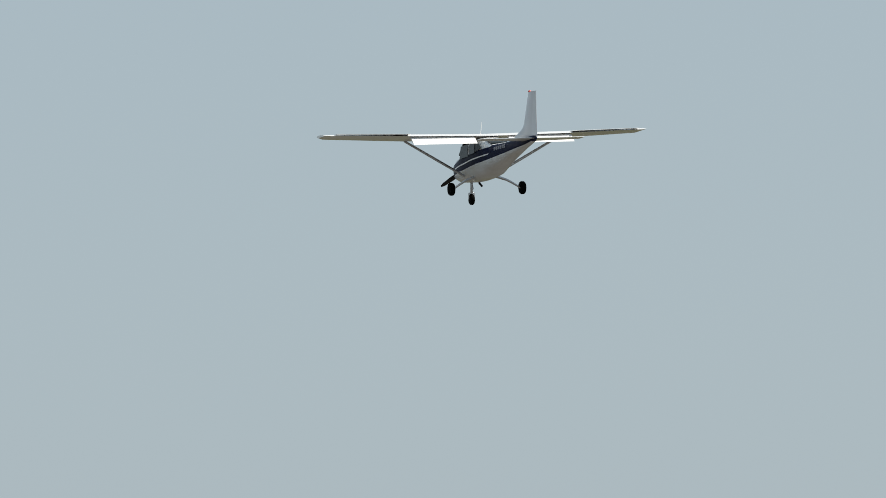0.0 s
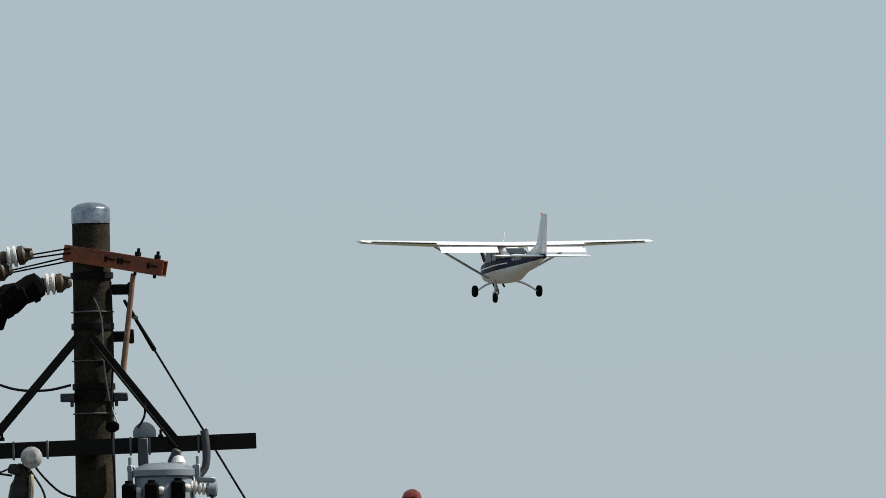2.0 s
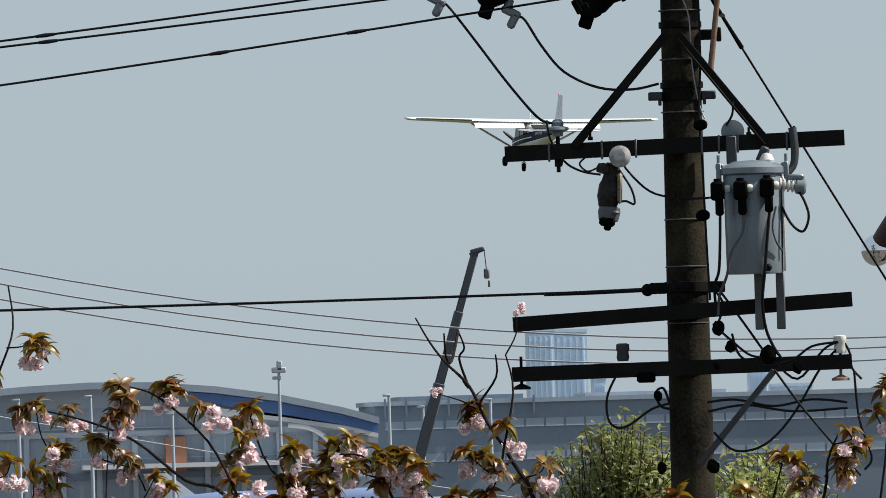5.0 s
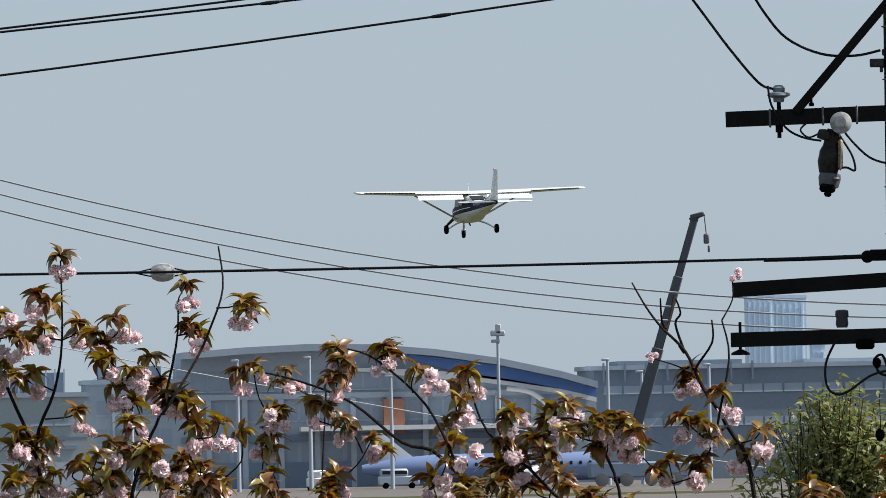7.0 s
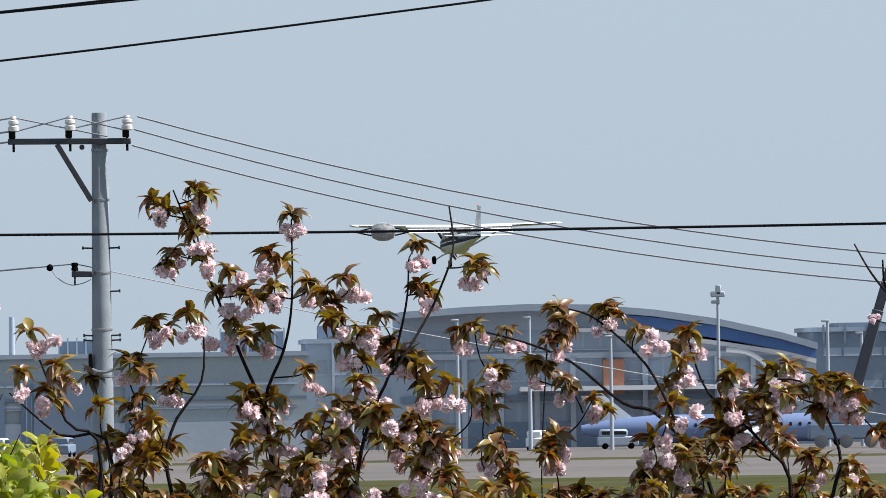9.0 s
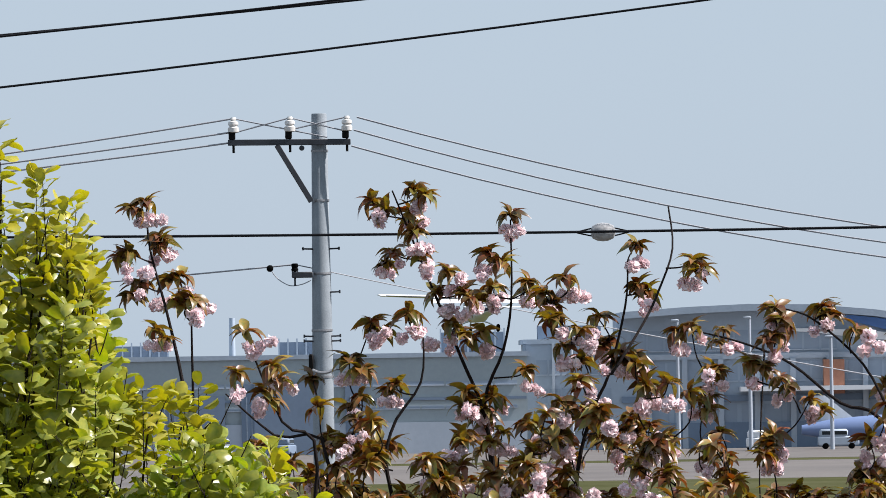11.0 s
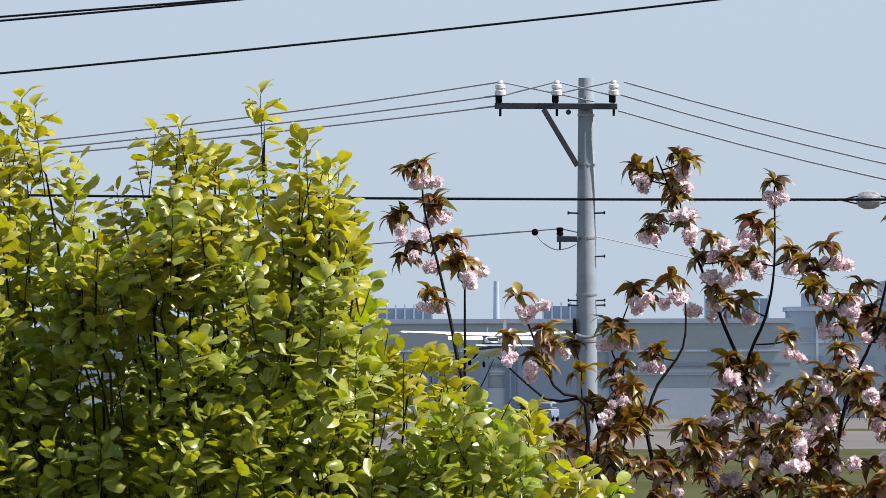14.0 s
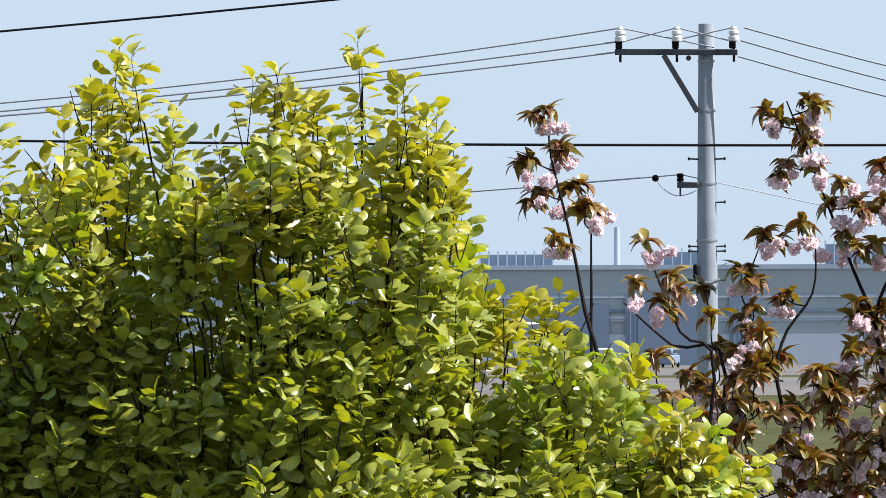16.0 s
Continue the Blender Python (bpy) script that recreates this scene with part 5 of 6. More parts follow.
def crane():
    c = thing("mobile_crane", "mobile crane with a long grey telescopic boom raised", "crane", pose(0, 1000, 0))
    k = 1000 / 20000

    def q(u, v):
        return Vector((u * k, 0, 7.2 + v * k))
    foot, tip = q(1318, -90), q(1446, 333)
    for a, b, w, name in ((0.0, 0.45, 1.0, "boom_section"), (0.43, 0.75, 0.82, "boom_section"), (0.73, 1.0, 0.66, "boom_section")):
        m, length = frame_of(foot.lerp(tip, a), foot.lerp(tip, b))
        bm = new_bm()
        box(bm, (w * 0.8, w, length), m @ Matrix.Translation((0, 0, length / 2)), 0.08)
        part(name, bm, BOOM, c)
    bm = new_bm()
    box(bm, (1.2, 0.6, 0.4), Matrix.Translation(tip + Vector((0.15, 0, 0.1))) @ Matrix.Rotation(radians(-15), 4, "Y"), 0.08)
    rod(bm, tip + Vector((-0.5, 0, -0.3)), tip + Vector((0.8, 0, 0.2)), 0.18)
    part("boom_head", bm, BOOM, c)
    bm = new_bm()
    rod(bm, tip + Vector((0.8, 0, 0)), tip + Vector((0.95, 0, -1.6)), 0.05)
    part("hoist_rope", bm, STEEL_DULL, c)
    bm = new_bm()
    box(bm, (0.5, 0.4, 0.9), Matrix.Translation(tip + Vector((0.95, 0, -2.0))), 0.1)
    box(bm, (0.2, 0.2, 0.6), Matrix.Translation(tip + Vector((1.15, 0, -2.9))), 0.05)
    part("hook_block", bm, STEEL_DULL, c)
    bm = new_bm()
    x = foot.x
    box(bm, (9, 2.6, 1.4), Matrix.Translation((x + 1, 0, 1.5)), 0.15)
    box(bm, (3.4, 2.4, 2.6), Matrix.Translation((x - 0.5, 0, 3.4)), 0.2)
    part("carrier", bm, WALL_BLUE, c)
    for i in range(4):
        bm = new_bm()
        lathe(bm, [(0.3, -0.3), (0.6, -0.28), (0.62, 0), (0.6, 0.28), (0.3, 0.3)], Matrix.Translation((x - 2.4 + 2.2 * i, -1.1, 0.66)) @ Matrix.Rotation(radians(90), 4, "X"), 18)
        part("wheel", bm, TYRE_HAZED, c)


def airliner():
    """A parked regional airliner, side on, blue with a violet nose end."""
    BODY = mat("light_blue_livery", (0.14, 0.20, 0.36), 0.5, other=(0.12, 0.175, 0.32), scale=0.3, amount=0.4, fine=2, coat=0.4)
    VIOLET = mat("violet_livery", (0.20, 0.09, 0.42), 0.35, other=(0.17, 0.08, 0.36), scale=0.3, amount=0.4, fine=2, coat=0.4)
    a = thing("parked_airliner", "blue airliner with a violet nose parked on the apron", "airliner", pose(69.0, 1035, 1.75) @ Matrix.Scale(0.87, 4))
    turn = Matrix.Rotation(radians(-90), 4, "Y")
    bm = new_bm()
    lathe(bm, [(0.5, 29), (1.1, 26), (1.5, 21), (1.5, 2.2)], turn, 24)
    part("fuselage", bm, BODY, a)
    bm = new_bm()
    lathe(bm, [(1.5, 2.2), (1.45, 1.0), (1.15, 0.0), (0.6, -0.8), (0.0, -1.1)], turn, 24)
    part("nose", bm, VIOLET, a, "violet nose")
    bm = new_bm()
    loft(bm, [[Vector((x, y, z)) for x, y in ((x0, 0), ((x0 + x1) / 2, 0.2), (x1, 0), ((x0 + x1) / 2, -0.2))] for z, x0, x1 in ((0.8, -23, -28), (3.6, -26.5, -29))])
    part("fin", bm, WALL_PALE, a)
    for x in (-2.0, -15.0):
        bm = new_bm()
        rod(bm, (x, 0, -1.2), (x, 0, -1.7), 0.15)
        lathe(bm, [(0.2, -0.35), (0.42, -0.3), (0.42, 0.3), (0.2, 0.35)], Matrix.Translation((x, 0, -1.58)) @ Matrix.Rotation(radians(90), 4, "X"), 16)
        part("landing_gear", bm, BLACK, a)
    bm = new_bm()
    lathe(bm, [(0.7, 0), (0.85, 0.5), (0.8, 2.0), (0.45, 2.8)], Matrix.Translation((-9.5, -3.2, -0.7)) @ turn, 18)
    part("engine", bm, WHITE_PAINT, a)
    bm = new_bm()
    loft(bm, [[Vector((x, y, z)) for x, z in ((x0, zz), ((x0 + x1) / 2, zz + 0.12), (x1, zz), ((x0 + x1) / 2, zz - 0.1))] for y, x0, x1, zz in ((-1.2, -9, -15, -0.95), (-11, -15, -17, -0.75))])
    part("wing", bm, WALL_GREY, a)
    for i in range(16):
        bm = new_bm()
        box(bm, (0.3, 0.06, 0.4), Matrix.Translation((-4 - 1.0 * i, -1.47, 0.35)), 0.05)
        part("cabin_window", bm, GLASS_DARK, a)


def van(x, y, turn, body, label):
    v = thing("service_van", label, "van", pose(x * 0.85, y * 0.85, 0.034, 0, 0, turn) @ Matrix.Scale(0.85, 4), group="apron vehicles")
    bm = new_bm()
    box(bm, (4.4, 1.8, 1.0), Matrix.Translation((0, 0, 0.85)), 0.12)
    box(bm, (3.0, 1.7, 0.85), Matrix.Translation((-0.5, 0, 1.7)), 0.18)
    shell = part("body", bm, body, v)
    bm = new_bm()
    box(bm, (2.7, 1.74, 0.45), Matrix.Translation((-0.45, 0, 1.72)), 0.05)
    part("window_band", bm, GLASS_DARK, v)
    for px in (-1.4, 1.4):
        for s in (-1, 1):
            bm = new_bm()
            lathe(bm, [(0.2, -0.12), (0.33, -0.1), (0.33, 0.1), (0.2, 0.12)], Matrix.Translation((px, s * 0.82, 0.33)) @ Matrix.Rotation(radians(90), 4, "X"), 14)
            part("wheel", bm, BLACK, v)


far_side()
crane()
airliner()
for x, y, turn, body, label in ((-16.5, 1195, 75, WHITE_PAINT, "white service van on the apron"), (-11.0, 1200, 80, WALL_PALE, "pale grey service van on the apron"),
                                (-4.2, 1205, 80, WALL_BLUE, "dark blue service van on the apron"), (33.0, 1200, 10, WHITE_PAINT, "white service van on the apron"),
                                (46.5, 1205, 70, WHITE_PAINT, "white service van on the apron"), (55.0, 1208, 0, WALL_GREY, "grey service van on the apron")):
    van(x, y, turn, body, label)


# ---- trees ----
BARK = mat("dark_cherry_bark", (0.022, 0.017, 0.016), 0.9, other=(0.012, 0.01, 0.009), scale=30, amount=0.7, bump=0.4, spec=0.1)
BARK_GREEN = mat("brown_twig_bark", (0.035, 0.027, 0.02), 0.9, other=(0.018, 0.015, 0.012), scale=30, amount=0.7, bump=0.3, spec=0.1)
PETAL = mat("pink_double_petals", (0.76, 0.60, 0.62), 0.6, other=(0.84, 0.76, 0.77), scale=25, amount=0.8, each=0.10, through_light=0.25)
LEAF_BRONZE = mat("bronze_young_leaf", (0.235, 0.112, 0.025), 0.36, other=(0.105, 0.110, 0.026), scale=14, amount=0.9, each=0.55, through_light=0.22)
LEAF_LIME = mat("lime_green_leaf", (0.340, 0.345, 0.046), 0.36, other=(0.150, 0.210, 0.030), scale=14, amount=0.8, each=0.32, through_light=0.32, coat=0.12)
LEAF_TENDER = mat("tender_yellow_green_leaf", (0.45, 0.405, 0.042), 0.36, other=(0.25, 0.29, 0.031), scale=14, amount=0.8, each=0.3, through_light=0.30, coat=0.12)
LEAF_FAR = mat("soft_green_leaf", (0.25, 0.265, 0.095), 0.6, other=(0.17, 0.195, 0.07), scale=5, amount=0.7, each=0.35, through_light=0.3)


def leaf_into(bm, where, length, width, droop, fold, tip=1.0, n=5, pleat=0.0):
    """One leaf along its own y, folded along the midrib (below zero: edges rolled down) and curling down; tip under 0.6: rounded; pleat: relief of the side veins."""
    rows = []
    for i in range(n + 1):
        t = i / n
        if tip < 0.6:
            t = math.sin(math.pi / 2 * t) ** 0.9
            w = width * 0.5 * math.sqrt(max(0.0, 1 - (2 * t - 1.06) ** 2 / 1.1236)) * (0.82 + 0.25 * t) if t < 0.999 else width * 0.04
        else:
            w = width * math.sin(math.pi * min(1, t ** 0.8 * 0.97 + 0.015)) ** (0.75 if t < 0.5 else tip) * 0.5
        a = droop * t
        y, z = length * t * math.cos(a * 0.6), -length * t * math.sin(a * 0.6)
        ruffle = 0.05 * width * math.sin(7 * t + 3 * droop)
        ridge = pleat * width * (1 if i % 2 else -1)
        across = (-1, -0.5, 0, 0.5, 1) if tip < 0.6 else (-1, 0, 1)
        rows.append([bm.verts.new(where @ Vector((c * w, y, z + fold * w * c * c + math.copysign(ruffle, -c) * abs(c) + ridge * (abs(c) == 0.5 or tip >= 0.6) * abs(c)))) for c in across])
    for lo, hi in zip(rows, rows[1:]):
        for k in range(len(lo) - 1):
            bm.faces.new((lo[k], lo[k + 1], hi[k + 1], hi[k]))
    return rows[0][len(rows[0]) // 2]


def mesh_from(name, bm, *materials):
    me = bpy.data.meshes.new(name)
    bm.to_mesh(me)
    bm.free()
    for m in materials:
        me.materials.append(m)
    me.shade_smooth()
    return me


def blossom_mesh(rnd):
    """A hanging bunch of three to five ruffled double flowers."""
    bm = new_bm()
    for k in range(rnd.randint(3, 5)):
        c = Vector((rnd.gauss(0, 0.020), rnd.gauss(0, 0.018), -0.026 + rnd.gauss(0, 0.014)))
        r = rnd.uniform(0.016, 0.021)
        for i in range(30):
            d = Vector((rnd.gauss(0, 1), rnd.gauss(0, 1), rnd.gauss(0, 1))).normalized()
            m = Matrix.Translation(c + d * r * 0.55) @ d.to_track_quat("Z", "Y").to_matrix().to_4x4() @ Matrix.Rotation(rnd.uniform(0, 6.3), 4, "Z") \
                @ Matrix.Rotation(rnd.uniform(0.3, 1.2), 4, "X")
            s = r * rnd.uniform(0.38, 0.6)
            g = [[bm.verts.new(m @ Vector(((a - 1) * s * (0.6, 1.05, 0.85)[b], (b - 0.6) * s, s * (0.30 * (a - 1) ** 2 + rnd.uniform(-.22, .22)))))
                  for a in range(3)] for b in range(3)]
            for b in range(2):
                for a in range(2):
                    bm.faces.new((g[b][a], g[b][a + 1], g[b + 1][a + 1], g[b + 1][a]))
    return mesh_from("blossom", bm, PETAL)


def rosette_mesh(rnd):
    """Young leaves spreading and hanging from a shoot's end."""
    bm = new_bm()
    n = rnd.randint(12, 15)
    for i in range(n):
        turn = 2 * math.pi * i / n + rnd.uniform(-0.4, 0.4)
        lift = rnd.uniform(-0.3, 0.6) if i > 1 else rnd.uniform(0.9, 1.3)
        m = Matrix.Translation((0, 0, 0.010)) @ Matrix.Rotation(turn, 4, "Z") @ Matrix.Rotation(lift, 4, "X") @ Matrix.Rotation(rnd.uniform(-0.6, 0.6), 4, "Y")
        leaf_into(bm, m, rnd.uniform(0.056, 0.086), rnd.uniform(0.027, 0.037), rnd.uniform(0.5, 1.7), rnd.uniform(0.3, 0.7), 1.25, 6, 0.02)
    return mesh_from("leaf_rosette", bm, LEAF_BRONZE)


def shoot_mesh(rnd, size=1.0, material=LEAF_LIME, n_rows=6):
    """An upright leafy shoot of the lime-green tree: broad rounded leaves set spirally on a thin stem, closing up at the tip."""
    bm = new_bm()
    length = rnd.uniform(0.16, 0.27)
    n = rnd.randint(19, 23)
    below = None
    for i in range(n):
        t = i / (n - 1)
        turn = i * 2.4 + rnd.uniform(-0.4, 0.4)
        lift = rnd.uniform(-0.15, 0.8) + 0.5 * t * t
        z = length * t ** 0.7
        m = Matrix.Translation((0, 0, z)) @ Matrix.Rotation(turn, 4, "Z") @ Matrix.Rotation(lift, 4, "X") \
            @ Matrix.Translation((0, 0.016, 0)) @ Matrix.Rotation(rnd.uniform(-0.55, 0.55), 4, "Y")
        s = rnd.uniform(0.75, 1.15) * (1 - 0.18 * t) * size
        base = leaf_into(bm, m, 0.068 * s, 0.047 * s, rnd.uniform(-0.4, 1.2), rnd.uniform(-0.9, 0.4), 0.42, n_rows, 0.05)
        r = 0.0022 - 0.0012 * t
        ring = [bm.verts.new((r * math.cos(a), r * math.sin(a), z)) for a in (0, 2.1, 4.2)]
        for a, b in ((0, 1), (1, 2), (2, 0)) if below else ():
            bm.faces.new((below[a], below[b], ring[b], ring[a])).material_index = 1
        for a, b in ((0, 1), (1, 2)):
            bm.faces.new((ring[a], ring[b], base)).material_index = 1
        below = ring
    return mesh_from("leafy_shoot", bm, material, BARK_GREEN)


def smooth_limb(bm, points, r0, r1):
    n = len(points)
    tube(bm, points, [r0 + (r1 - r0) * i / (n - 1) for i in range(n)], 7, 4)


def cherry_tree(seed, root, limbs, bunches, filler, label, variants, low_bunches=(), lone_flowers=()):
    """limbs: rows of (x, z) from the fork upwards; bunches: (x, z) of the flowering ends; filler: (x0, x1, z0, z1, count)."""
    rnd = random.Random(seed)
    tree = thing("cherry_tree", label, "cherry tree", pose(root[0], root[1], 0), group="cherry trees")
    bm = new_bm()
    smooth_limb(bm, [(0, 0, 0), (0.04, 0.02, 1.6), (-0.03, 0.0, 3.2), (0.02, 0, 4.6)], 0.13, 0.06)
    part("trunk", bm, BARK, tree)
    nodes = []
    fork = Vector((0.02, 0, 4.5))
    for line in limbs:
        depth, drift = rnd.uniform(-0.45, 0.45), rnd.uniform(-0.1, 0.1)
        pts = [Vector((x - root[0], depth + drift * i, z)) for i, (x, z) in enumerate(line)]
        bm = new_bm()
        if line[0][1] < 6.92:
            low = [fork, fork.lerp(pts[0], 0.5) + Vector((rnd.uniform(-.08, .08), 0, 0.12))]
            smooth_limb(bm, low + pts, 0.0105, 0.0028)
        else:
            near = min(nodes, key=lambda q: (q - pts[0]).length) if nodes else fork
            smooth_limb(bm, [near] + pts[0 if (near - pts[0]).length > 0.02 else 1:], 0.006, 0.003)
        part("limb", bm, BARK, tree)
        for a, b in zip(pts, pts[1:]):
            nodes += [a.lerp(b, k / 4) for k in range(5)]
    spots = [(Vector((x - root[0], 0.0, z)), True) for x, z in list(bunches) + list(low_bunches)]
    x0, x1, z0, z1, count = filler
    for i in range(count):
        x = rnd.uniform(x0, x1)
        spots.append((Vector((x - root[0], rnd.uniform(-0.6, 0.6), z0 + (z1 - z0) * rnd.random() ** 1.25 * (0.8 + 0.2 * math.sin(5 * x + 2.6)))), False))
    spots.sort(key=lambda s: s[0].z)
    bm = new_bm()
    for at, placed in spots:
        under = [q for q in nodes if q.z < at.z - 0.03]
        near = min(under or nodes, key=lambda q: Vector((q.x - at.x, 0.3 * (q.y - at.y), q.z - at.z)).length + 0.6 * abs(q.x - at.x)) if (under or nodes) else fork
        if placed:
            at.y = near.y + rnd.uniform(-0.08, 0.08)
            at.z -= 0.016
        if (near - at).length < 0.9:
            side = Vector((rnd.uniform(-.03, .03), rnd.uniform(-.03, .03), 0))
            mid = near.lerp(at, 0.5) + side + Vector(((at.x - near.x) * 0.18, 0, -0.04 * (at - near).length))
            tube(bm, [near, mid, at + Vector((0, 0, 0.008))], [0.0034, 0.0028, 0.0022], 5, 4)
            nodes += [near.lerp(at, 0.4), near.lerp(at, 0.75)]
        s = rnd.uniform(0.85, 1.12)
        m = Matrix.Translation(at) @ Euler((rnd.uniform(-.3, .3), rnd.uniform(-.35, .35), rnd.uniform(0, 6.3))).to_matrix().to_4x4() @ Matrix.Scale(s, 4)
        for j in range(2 if rnd.random() < (0.65 if placed else 0.3) else 1):
            leaves = new("leaf_rosette", rnd.choice(variants[0]))
            shift = Vector((rnd.uniform(-.05, .05), rnd.uniform(-.05, .05), rnd.uniform(-.05, -.01))) if j else Vector((0, 0, 0))
            leaves.parent, leaves.matrix_basis = tree, Matrix.Translation(shift) @ m
        if placed or rnd.random() < 0.20:
            off = Vector((rnd.uniform(-0.02, 0.035), rnd.uniform(-0.03, 0.01), -0.027))
            flowers = new("blossom", rnd.choice(variants[1]))
            flowers.parent, flowers.matrix_basis = tree, Matrix.Translation(at + off) @ Matrix.Rotation(rnd.uniform(0, 6.3), 4, "Z") @ Matrix.Scale(s * 1.10, 4)
    for x, z in lone_flowers:
        at = Vector((x - root[0], 0.0, z))
        near = min((q for q in nodes if q.z < z - 0.05), key=lambda q: abs(q.x - at.x) + abs(q.z - at.z))
        at.y = near.y
        tube(bm, [near, near.lerp(at, 0.5) + Vector((0.02, 0, 0)), at], [0.0034, 0.0028, 0.002], 5, 4)
        flowers = new("blossom", rnd.choice(variants[1]))
        flowers.parent, flowers.matrix_basis = tree, Matrix.Translation(at + Vector((0, 0, 0.02))) @ Matrix.Scale(0.6, 4)
    tagged(part("twig", bm, BARK, tree), kind="stuff")
    return tree


pick = random.Random(11)
CHERRY = ([rosette_mesh(pick) for _ in range(9)], [blossom_mesh(pick) for _ in range(9)])
SPRIG = cherry_tree(21, (-0.30, 39.6),
                    [[(-0.38, 6.8), (-0.45, 7.12), (-0.48, 7.28), (-0.52, 7.46), (-0.57, 7.66), (-0.58, 7.8)], [(-0.42, 6.85), (-0.43, 7.2), (-0.43, 7.47)],
                     [(0.04, 6.89), (-0.15, 7.0), (-0.32, 7.15)], [(0.0, 6.88), (-0.12, 7.05), (-0.24, 7.35)]],
                    [(-0.58, 7.83), (-0.53, 7.71), (-0.65, 7.66), (-0.6, 7.55), (-0.47, 7.57), (-0.43, 7.49), (-0.56, 7.39), (-0.24, 7.37), (-0.15, 7.25), (-0.28, 7.23), (-0.18, 7.16)],
                    (-0.5, 0.1, 6.3, 7.0, 34), "slender cherry tree with pink double blossom and bronze leaves", CHERRY,
    [])
MAIN = cherry_tree(22, (0.62, 40.0),
                   [[(0.6, 6.73), (0.57, 7.05), (0.49, 7.26), (0.41, 7.46), (0.33, 7.66), (0.25, 7.86)], [(0.6, 6.73), (0.57, 7.09), (0.64, 7.29), (0.67, 7.47), (0.67, 7.75)],
                    [(0.88, 6.73), (0.94, 7.04), (1.01, 7.2), (1.07, 7.44), (1.08, 7.58)], [(1.01, 7.2), (1.13, 7.38), (1.19, 7.5), (1.24, 7.64), (1.23, 7.79)],
                    [(0.24, 6.74), (0.23, 7.0), (0.34, 7.18), (0.35, 7.36)]],
                   [(0.18, 7.83), (0.33, 7.87), (0.31, 7.79), (0.33, 7.72), (0.34, 7.64), (0.25, 7.65), (0.44, 7.58), (0.41, 7.5), (0.5, 7.51), (0.67, 7.78), (0.59, 7.64),
                    (0.73, 7.54), (0.61, 7.52), (0.17, 7.4), (0.3, 7.43), (0.45, 7.4), (0.57, 7.36), (0.09, 7.27), (0.25, 7.18), (0.13, 7.14), (0.11, 7.06), (0.51, 7.15),
                    (0.6, 7.13), (0.49, 7.0), (0.57, 7.07), (0.72, 7.23), (0.82, 7.41), (0.97, 7.41), (0.84, 7.31), (0.91, 7.26), (1.06, 7.28), (1.14, 7.17), (1.11, 7.66),
                    (1.12, 7.52), (1.31, 7.6), (1.09, 7.04), (1.22, 6.98), (0.78, 7.49), (0.86, 7.55), (0.90, 7.36)],
                   (-0.05, 1.5, 6.4, 7.26, 235), "cherry tree with pink double blossom and bronze young leaves", CHERRY,
    [(1.01, 7.32), (0.83, 7.11), (0.83, 7.01), (1.15, 7.02), (0.07, 6.99), (-0.04, 6.87), (0.38, 6.9), (0.46, 6.84), (0.74, 6.93), (1.22, 6.84)])
EAST = cherry_tree(23, (2.25, 40.5),
                   [[(2.22, 6.69), (2.03, 7.02), (1.89, 7.08), (1.71, 7.23), (1.53, 7.31), (1.34, 7.36)], [(2.03, 7.02), (1.93, 7.22), (1.76, 7.38), (1.66, 7.42)],
                    [(2.46, 6.69), (2.36, 6.93), (2.17, 7.11), (2.1, 7.3)], [(2.58, 6.68), (2.62, 6.9), (2.51, 7.13), (2.4, 7.16)]],
                   [(1.34, 7.37), (1.48, 7.36), (1.64, 7.43), (1.79, 7.43), (1.64, 7.34), (1.9, 7.35), (2.1, 7.34), (1.55, 7.24), (1.42, 7.22), (1.39, 7.12), (1.65, 7.18), (1.76, 7.1),
                    (2.07, 7.24), (2.06, 7.19), (2.25, 7.19), (1.63, 6.98), (2.39, 7.15), (2.46, 7.22), (2.63, 7.15), (2.57, 7.1), (2.01, 7.02), (2.08, 6.94), (2.21, 7.01), (2.29, 7.01),
                    (2.37, 7.05), (2.41, 7.19), (2.54, 7.17), (2.61, 7.17)],
                   (1.4, 2.9, 6.4, 7.02, 150), "spreading cherry tree with pale pink double blossom", CHERRY,
    [(2.46, 7.13), (2.22, 7.09), (2.02, 7.08), (2.34, 7.11), (1.6, 6.93), (1.95, 6.96), (1.36, 6.93)])
FAR_EAST = cherry_tree(24, (3.2, 40.3),
                       [[(3.13, 6.85), (3.04, 7.12), (2.96, 7.26), (2.905, 7.39), (2.825, 7.48), (2.775, 7.555), (2.73, 7.645)], [(2.905, 7.39), (2.87, 7.49), (2.885, 7.53), (2.86, 7.59)], [(2.825, 7.48), (2.80, 7.50), (2.79, 7.58)], [(2.93, 7.33), (2.985, 7.42), (2.98, 7.50)], [(3.0, 7.12), (3.05, 7.36), (3.03, 7.5)], [(4.13, 6.85), (4.18, 7.09), (4.23, 7.2)],
                        [(3.5, 6.6), (3.9, 6.8), (4.02, 7.08)], [(4.3, 6.7), (4.4, 7.0), (4.44, 7.34)]],
                       [(2.92, 7.33), (3.01, 7.25), (3.16, 7.11), (2.93, 7.01), (3.08, 7.04), (2.81, 7.0), (3.87, 6.99), (4.02, 7.11), (4.1, 7.03), (4.25, 7.2), (4.23, 7.1), (4.3, 7.15), (4.44, 7.37), (4.5, 7.3), (4.38, 7.26)],
                       (2.7, 4.5, 6.4, 7.0, 115), "cherry tree with pale blossom among bare twigs", CHERRY,
    [(2.66, 7.09), (2.86, 7.16), (2.95, 7.13)], [(3.07, 7.65), (2.78, 7.37)])


